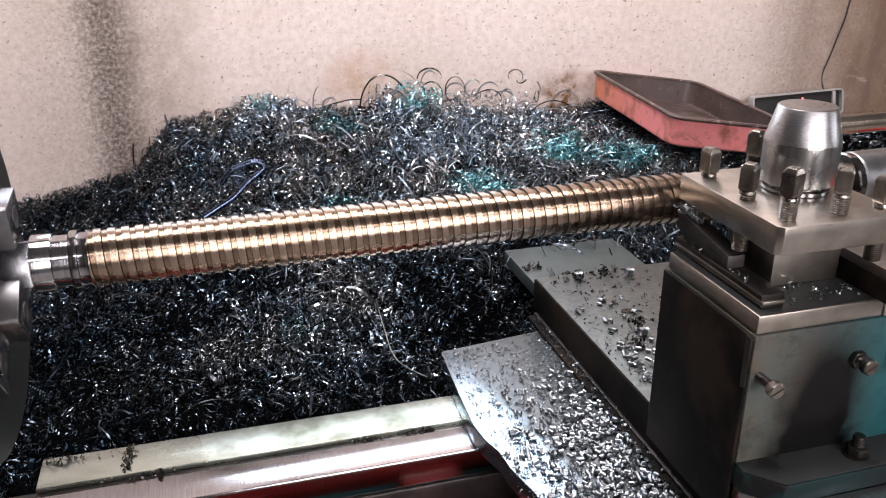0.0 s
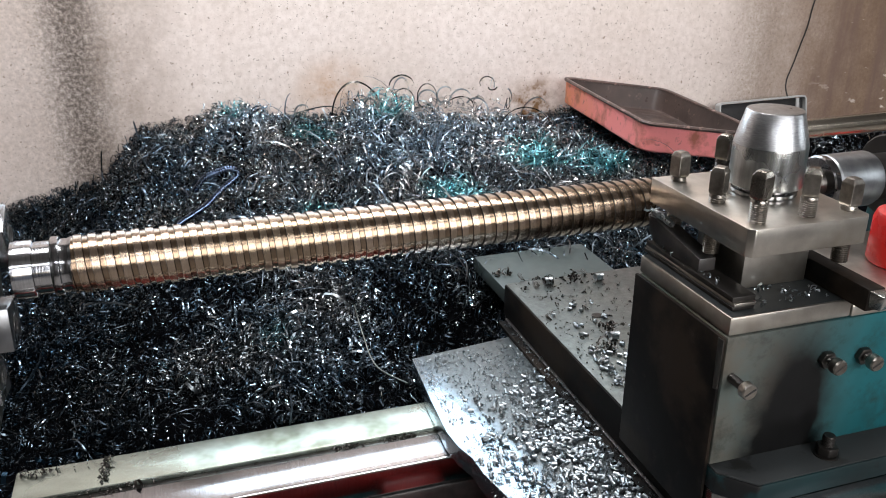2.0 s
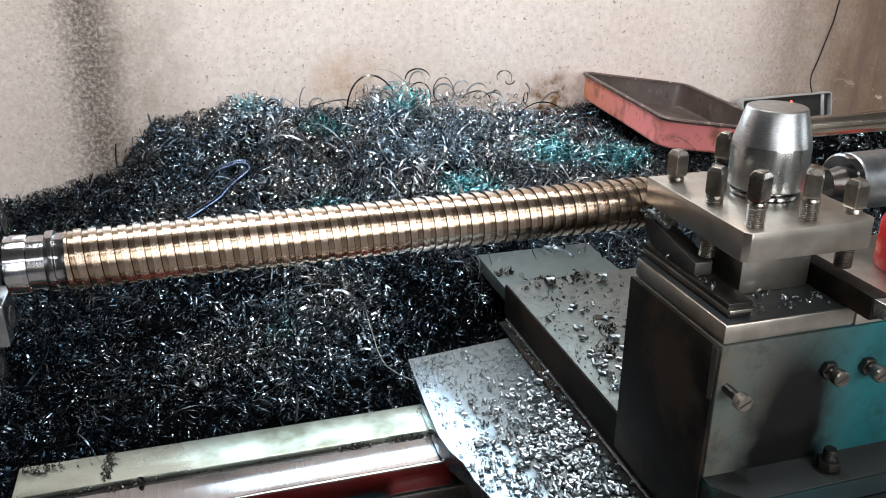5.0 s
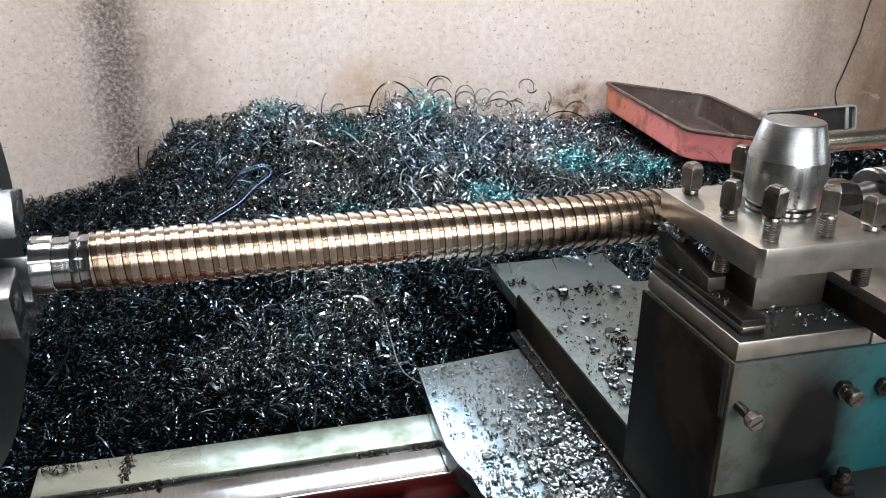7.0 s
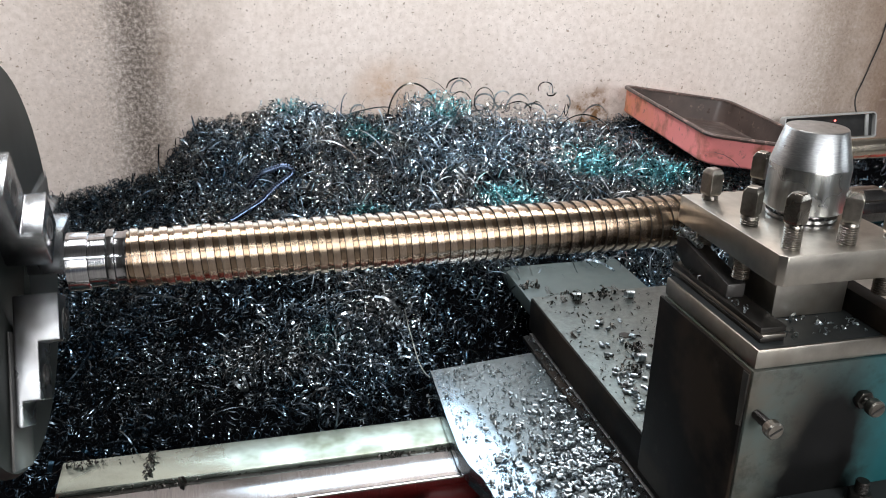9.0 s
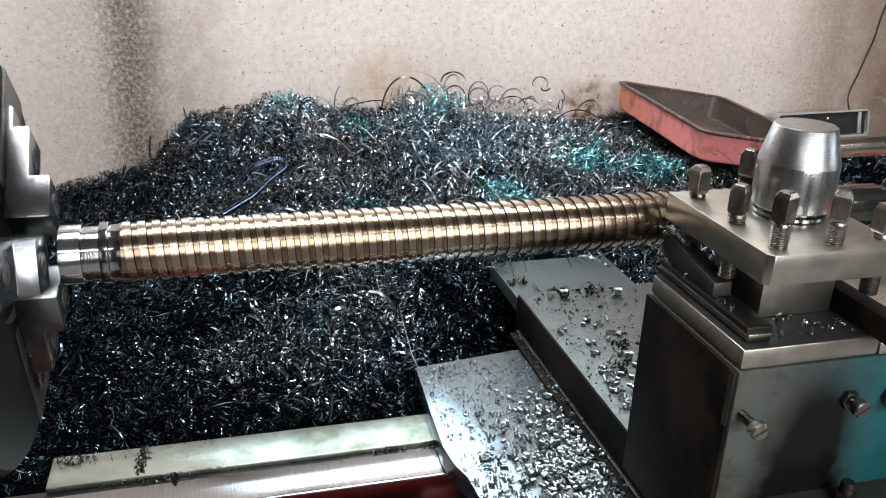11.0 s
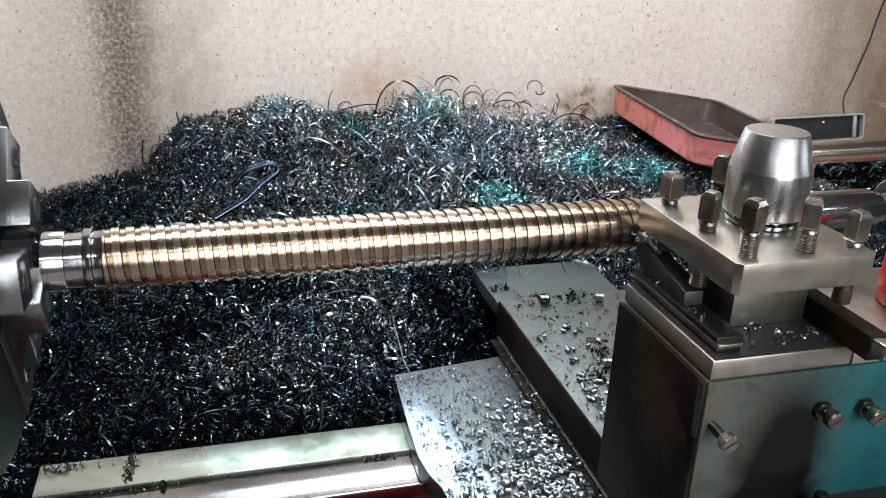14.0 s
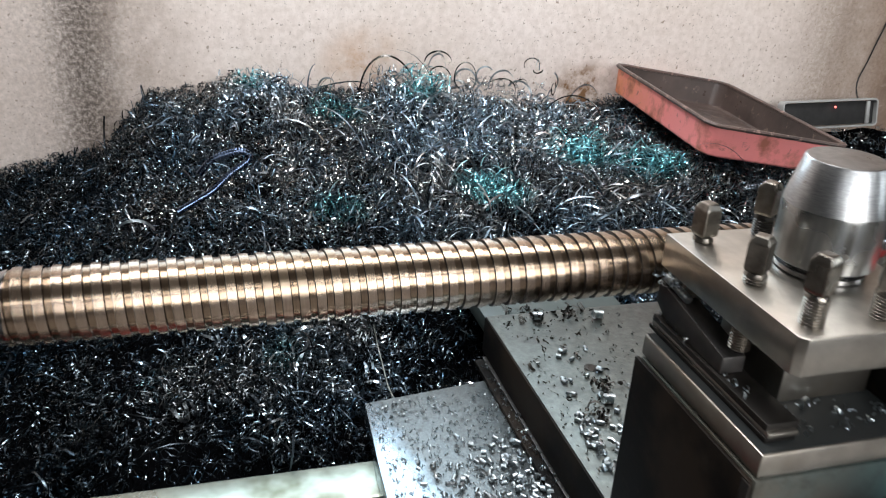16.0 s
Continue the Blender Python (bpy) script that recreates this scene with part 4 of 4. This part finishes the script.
def strand(points, r):
    c = bpy.data.curves.new("strand", "CURVE")
    c.dimensions, c.bevel_depth, c.bevel_resolution = "3D", r, 2
    sp = c.splines.new("NURBS")
    sp.points.add(len(points) - 1)
    for p, q in zip(sp.points, points):
        p.co = (*q, 1)
    sp.use_endpoint_u, sp.order_u = True, 3
    tmp = bpy.data.objects.new("tmp", c)
    scene.collection.objects.link(tmp)
    me = bpy.data.meshes.new_from_object(tmp.evaluated_get(bpy.context.evaluated_depsgraph_get()))
    bpy.data.objects.remove(tmp)
    b = bmesh.new()
    b.from_mesh(me)
    return b


thing("swarf_wire", strand([(0.332, 0.430, 0.814), (0.334, 0.420, 0.796), (0.335, 0.380, 0.780), (0.337, 0.350, 0.762), (0.345, 0.315, 0.755), (0.372, 0.270, 0.759)], 0.0012), SLIDE, "long thin strand of steel swarf hanging over the heap", "swarf strand")



def arc(x, y, z, wide, high, a0, a1, lean=0.0, width=0.0036):
    """A long springy ribbon bent into part of an oval, twisting along its length."""
    b = bmesh.new()
    pairs = []
    for i in range(41):
        a = radians(a0 + (a1 - a0) * i / 40)
        tw = radians(20 + 110 * i / 40)
        out = width / 2 * math.sin(tw)
        pairs.append([b.verts.new((x + (wide + k * out) * math.cos(a) + lean * math.sin(a), y + k * width / 2 * math.cos(tw) + 0.02 * i / 40, z + (high + k * out) * math.sin(a))) for k in (-1, 1)])
    for p, q in zip(pairs, pairs[1:]):
        b.faces.new((p[0], q[0], q[1], p[1]))
    bmesh.ops.solidify(b, geom=b.faces[:], thickness=0.0005)
    return b


for q in ((0.5427, 1.29, 0.869, 0.070, 0.119, -10, 190, -0.012, 0.0046), (0.651, 1.29, 0.974, 0.029, 0.024, 0, 185, 0.0, 0.0042), (0.6535, 1.28, 0.9335, 0.026, 0.032, -30, 150, 0.0),
          (0.717, 1.29, 0.941, 0.024, 0.032, -60, 250, 0.0, 0.0028), (0.80, 1.29, 0.90, 0.04, 0.034, -20, 150, 0.01), (0.879, 1.29, 0.9676, 0.017, 0.015, -35, 220, 0.0, 0.0028),
          (0.8966, 1.29, 0.957, 0.016, 0.010, 175, 345, 0.0), (0.932, 1.14, 0.851, 0.075, 0.08, -25, 160, -0.01, 0.003), (0.7616, 0.99, 0.805, 0.057, 0.06, 0, 175, -0.01, 0.0022),
          (0.8575, 1.29, 0.9157, 0.013, 0.018, 10, 200, 0.0, 0.0026), (0.94, 1.29, 0.9136, 0.008, 0.018, 140, 390, 0.0, 0.0026)):
    thing("swarf_loop", arc(*q), LOOPS, "long springy loop of dark steel swarf rising from the heap", "swarf strand", group="long swarf loops")


def coil(points, r, gap, width):
    """A long tightly wound chip that follows a bent line."""
    line = np.array(points)
    arc = np.concatenate([[0], np.cumsum(np.linalg.norm(np.diff(line, axis=0), axis=1))])
    n = int(arc[-1] / gap * 14)
    at = np.linspace(0, arc[-1], n)
    c = np.stack([np.interp(at, arc, line[:, k]) for k in range(3)], 1)
    for k in range(3):
        c[:, k] = np.convolve(np.pad(c[:, k], 40, mode="edge"), np.ones(81) / 81, "valid")
    t = np.gradient(c, axis=0)
    t /= np.linalg.norm(t, axis=1)[:, None]
    u = np.cross(t, (0, 1, 0))
    u /= np.linalg.norm(u, axis=1)[:, None]
    w = np.cross(t, u)
    a = np.arange(n) * 2 * np.pi / 14
    p = c + r * (np.cos(a)[:, None] * u + np.sin(a)[:, None] * w)
    b = bmesh.new()
    one = [b.verts.new(q) for q in p - t * width / 2]
    two = [b.verts.new(q) for q in p + t * width / 2]
    for i in range(n - 1):
        b.faces.new((one[i], one[i + 1], two[i + 1], two[i]))
    return b


thing("swarf_coil", coil([(0.118, 0.79, 0.905), (0.14, 0.79, 0.932), (0.188, 0.79, 0.946), (0.203, 0.79, 0.931), (0.166, 0.78, 0.908), (0.14, 0.77, 0.885), (0.082, 0.76, 0.855)], 0.0056, 0.0044, 0.003), BLUED, "long blue coiled chip bent over the heap", "swarf coil")

# ---- the drip tray on the heap ----
TA, TB, TD = Vector((1.125, 1.37, 0.957)), Vector((1.072, 0.835, 0.955)), Vector((1.436, 1.338, 0.912))
eu, ev = (TD - TA).normalized(), (TB - TA)
ev = (ev - eu * ev.dot(eu)).normalized()
en = eu.cross(ev) * -1
TM = Matrix((( eu.x, ev.x, en.x, TA.x), (eu.y, ev.y, en.y, TA.y), (eu.z, ev.z, en.z, TA.z), (0, 0, 0, 1)))
LU, LV, DEEP = 0.318, 0.538, 0.066


def pan_outline(inset, corner=0.03, n=5):
    pts = []
    for cu, cv, a0 in ((LU - inset - corner, LV - inset - corner, 0), (inset + corner, LV - inset - corner, 90), (inset + corner, inset + corner, 180), (LU - inset - corner, inset + corner, 270)):
        for i in range(n + 1):
            a = radians(a0 + 90 * i / n)
            pts.append((cu + corner * math.cos(a), cv + corner * math.sin(a)))
    return pts


def pan(levels, close):
    b = bmesh.new()
    rings = [[b.verts.new(TM @ Vector((u, v, h))) for u, v in pan_outline(i)] for i, h in levels]
    for a, c in zip(rings, rings[1:]):
        for k in range(len(a)):
            j = (k + 1) % len(a)
            b.faces.new((a[k], a[j], c[j], c[k]))
    if close:
        b.faces.new(rings[-1])
    else:
        for k in range(len(rings[0])):
            j = (k + 1) % len(rings[0])
            b.faces.new((rings[-1][k], rings[-1][j], rings[0][j], rings[0][k]))
    return b


tray = root("drip_tray", TM @ Vector((LU / 2, LV / 2, -DEEP)), "faded pink and orange metal tray with a dark oily inside", "tray")
part("pan", pan([(0.0045, -0.003), (0.010, -DEEP + 0.004), (0.014, -DEEP)], True), TRAYOUT, tray, "faded pink painted outside")
part("lining", pan([(0.007, -0.003), (0.0125, -DEEP + 0.006), (0.016, -DEEP + 0.003)], True), TRAYIN, tray, "dark brown oily inside")
part("rim", pan([(0.0005, -0.006), (-0.001, -0.002), (0.0005, 0.0015), (0.005, 0.002), (0.0085, -0.001), (0.0085, -0.004), (0.0046, -0.006)], False), RIM, tray, "rolled dirty rim")

# ---- the flat lamp unit leaning at the wall ----
unit = root("flat_lamp_unit", (1.78, 1.35, 0.79), "flat dark unit with a silver frame and a red light", "lamp unit")
UM = Matrix.Translation((1.775, 1.338, 0.823)) @ Matrix.Rotation(radians(-1.2), 4, "Y") @ Matrix.Rotation(radians(-12), 4, "X")


def unit_box(x0, x1, z0, z1, y0, y1, bev=0.002):
    b = box(x0, x1, y0, y1, z0, z1, bev)
    b.transform(UM)
    return b


def rounded(x0, x1, z0, z1, r, n=6):
    pts = []
    for cx, cz, a0 in ((x1 - r, z1 - r, 0), (x0 + r, z1 - r, 90), (x0 + r, z0 + r, 180), (x1 - r, z0 + r, 270)):
        pts += [(cx + r * math.cos(radians(a0 + 90 * k / n)), cz + r * math.sin(radians(a0 + 90 * k / n))) for k in range(n + 1)]
    return pts


def rim_ring(outer, inner, y0, y1):
    """A rounded frame with a real opening."""
    b = bmesh.new()
    loops = [[b.verts.new(UM @ Vector((x, y, z))) for x, z in line] for line, y in ((outer, y0), (outer, y1), (inner, y1), (inner, y0))]
    for p, q in zip(loops, loops[1:] + loops[:1]):
        for k in range(len(p)):
            j = (k + 1) % len(p)
            b.faces.new((p[k], p[j], q[j], q[k]))
    return b


part("face", unit_box(-0.14, 0.150, -0.031, 0.031, -0.001, 0.012), CABLE, unit, "black face")
part("frame", rim_ring(rounded(-0.15, 0.158, -0.038, 0.038, 0.012), rounded(-0.1455, 0.1535, -0.0335, 0.0335, 0.008), -0.010, 0.014), SILVER, unit, "rounded silver frame")
part("bar", unit_box(0.122, 0.133, -0.0315, 0.0315, -0.008, -0.0015, 0.0015), SILVER, unit, "silver cross bar")
led = bmesh.new()
bmesh.ops.create_uvsphere(led, u_segments=10, v_segments=6, radius=0.003, matrix=UM @ Matrix.Translation((0.02, -0.005, 0.018)))
part("indicator", led, GLOW, unit, "small red light")
thing("cable", strand([(1.872, 1.345, 0.858), (1.884, 1.388, 0.885), (1.915, 1.395, 0.95), (1.927, 1.395, 1.0), (1.946, 1.395, 1.06), (1.951, 1.395, 1.12), (1.972, 1.395, 1.2), (1.985, 1.395, 1.3), (2.03, 1.395, 1.5)], 0.002), CABLE, "black cable running up the stained wall", "cable")

# ---- chips on the moving carriage ----
ROLLS = [ribbon(0.0026 * random.uniform(0.8, 1.2), random.uniform(1.0, 1.7), random.uniform(0.005, 0.0075), 0.0004, 12, 0.12) for _ in range(12)]
CRUMBS = [ribbon(0.0016 * random.uniform(0.6, 1.3), random.uniform(0.3, 1.0), 0.0012, 0.001, 5) for _ in range(10)]
WAY_GRIME = [(0.262, 0.009, 0.1755, 45), (0.335, 0.013, 0.1755, 55), (-0.029, 0.003, 0.235, 16), (-0.030, 0.003, 0.222, 16), (-0.031, 0.003, 0.208, 16), (-0.032, 0.003, 0.195, 14), (-0.03, 0.022, 0.176, 26), (0.12, 0.06, 0.176, 16), (-0.1, 0.02, 0.232, 34)]
place = np.array([(random.gauss(cx, sx), random.gauss(cy, 0.003), (0.7365 if 0.17 < cy < 0.1815 else 0.742) + random.random() ** 2 * 0.004) for cx, sx, cy, n in WAY_GRIME for _ in range(n)])
scatter("way_crumbs", CRUMBS, place, np.random.lognormal(0.15, 0.35, len(place)), random_turns(len(place)), OILY, "dark oily crumbs gathered on the bed way", "chips", (0.1, 0.18, 0.741))
place = []
while len(place) < 820:
    x, y = random.uniform(0.41, 0.566), random.uniform(-0.12, 0.30)
    near = (x - 0.41) / 0.155
    want = max(0.0, min(1.0, (0.235 - y) / 0.17)) * (0.03 + 0.97 * near ** 1.5)
    if y < 0.08:
        want = min(1.0, want * 1.5)
    if random.random() < want:
        place.append((x, y, 0.7742 + random.random() ** 3 * 0.007))
place = np.array(place)
wing_chips = scatter("rolled_chips", ROLLS, place, np.random.uniform(0.75, 1.12, len(place)), flat_turns(len(place)), CHIPS, "short rolled bright steel chips on the oily saddle", "chips", (0.5, 0.1, 0.7715))
place = np.array([(random.uniform(0.405, 0.566), random.uniform(-0.05, 0.31), 0.7722) for _ in range(1400)])
wing_crumbs = scatter("chip_crumbs", CRUMBS, place, np.random.lognormal(-0.1, 0.35, len(place)), random_turns(len(place)), CHIPS, "fine steel crumbs on the oily saddle", "chips", (0.5, 0.1, 0.7715))
place = []
for _ in range(190):
    y = -0.17 + 0.33 * random.random() ** 1.3
    place.append((0.583 + max(0.0, (y + 0.16) * 0.06) + random.random() ** 1.6 * 0.05, y, 0.8384 + random.random() ** 3 * 0.006))
for _ in range(22):
    place.append((random.uniform(0.6, 0.7), random.uniform(0.12, 0.3), 0.8384))
place = np.array(place)
slide_chips = scatter("rolled_chips", ROLLS, place, np.random.uniform(0.75, 1.1, len(place)), flat_turns(len(place)), CHIPS, "short rolled steel chips on the cross slide", "chips", (0.62, 0.05, 0.8355))
place = np.array([(random.uniform(0.583, 0.76), random.uniform(-0.05, 0.385), 0.8362) for _ in range(520)] + [(random.gauss(cx, 0.006), random.gauss(cy, 0.006), 0.838 + random.random() * 0.005) for cx, cy in ((0.645, 0.372), (0.69, 0.375), (0.66, 0.2), (0.66, 0.12), (0.63, 0.15)) for _ in range(24)] + [(random.gauss(cx, 0.012), random.gauss(cy, 0.008), 0.8015 + random.random() * 0.003) for cx, cy in ((0.625, 0.41), (0.655, 0.45), (0.62, 0.5)) for _ in range(24)])
slide_crumbs = scatter("chip_crumbs", CRUMBS, place, np.random.lognormal(0.1, 0.4, len(place)) * np.where(np.arange(len(place)) < 520, 0.85, 1.5), random_turns(len(place)), OILY, "small dark steel crumbs on the cross slide", "chips", (0.62, 0.05, 0.8355))
place = np.array([(random.gauss(0.566, 0.006), random.gauss(-0.035, 0.008), 1.100 + random.random() * 0.004) for _ in range(44)] + [(random.uniform(0.585, 0.66), random.uniform(-0.176, -0.142), 1.0585) for _ in range(40)] + [(random.uniform(0.558, 0.566), random.uniform(-0.15, -0.03), 1.0725) for _ in range(24)])
post_chips = scatter("tool_chips", CRUMBS, place, np.random.lognormal(0, 0.3, len(place)), random_turns(len(place)), CHIPS, "fresh bright chips round the cutting tool", "chips", (0.58, -0.1, 1.057))


place = np.array([(random.uniform(0.566, 0.577), random.uniform(-0.2, 0.36), 0.7825 if random.random() < 0.5 else 0.779) for _ in range(170)] + [(0.5795 + random.random() ** 2 * 0.02, random.uniform(-0.19, -0.06), 0.8365 + random.random() ** 2 * 0.006) for _ in range(150)])
edge_chips = scatter("edge_chips", CRUMBS, place, np.random.lognormal(0, 0.35, len(place)), random_turns(len(place)), CHIPS, "fine steel crumbs along the slide's edge", "chips", (0.57, 0.05, 0.7815))


def riding_coil(points, r, gap, width, mat, label, at):
    return thing("swarf_coil", coil(points, r, gap, width), mat, label, "swarf coil", at)


riders = [riding_coil([(0.5625, -0.029, 1.1015), (0.563, -0.045, 1.0995), (0.564, -0.064, 1.0965)], 0.0032, 0.0042, 0.0026, CHIPS, "fresh bright coil of swarf at the cutting tool", (0.563, -0.045, 1.0995))]
for k, (cx, cy) in enumerate(((0.642, 0.366), (0.726, 0.356), (0.652, 0.172), (0.70, 0.17))):
    riders.append(riding_coil([(cx - 0.008, cy, 0.8415), (cx, cy + 0.004, 0.842), (cx + 0.009, cy - 0.002, 0.8415)], 0.0058, 0.0036, 0.0022, CHIPS, "bright bunched coil of swarf on the cross slide", (cx, cy, 0.836)))
for cx, cy, turn in ((0.617, 0.352, 1), (0.715, 0.372, -1), (0.606, 0.386, 1)):
    riders.append(riding_coil([(cx, cy, 0.839), (cx + 0.007 * turn, cy + 0.012, 0.842), (cx + 0.004, cy + 0.026, 0.839)], 0.0036, 0.0085, 0.002, OILY, "black curled chip lying on the cross slide", (cx, cy, 0.836)))


# ---- motions ----
def motions():
    walk(cam, PATH, [(0.0, 0.1, 6750, 22), (0.6, 0.11, 6600, 17), (1.5, 0.1, 6450, 12), (3.0, 0.1, 6350, 9), (4.7, 0.1, 6350, 8), (8.0, 0.05, 6350, 8), (16.0, 0.04, 6350, 8)])
    step = [i * 0.1 for i in range(161)]
    for ob, phase in ((work, PHASE), (chuck, PHASE - 31)):
        x, y, z = ob.location
        walk(ob, [(t, pose(x, y, z, phase + 360 * t / TURN)) for t in step])
    for ob in (carriage, compound, post, tool, spare, bottle, wing_chips, wing_crumbs, slide_chips, slide_crumbs, post_chips, edge_chips, *riders):
        x, y, z = ob.location
        walk(ob, [(t, pose(x - FEED * t, y, z)) for t in step[::5]])


PHASE = 38.2
motions()
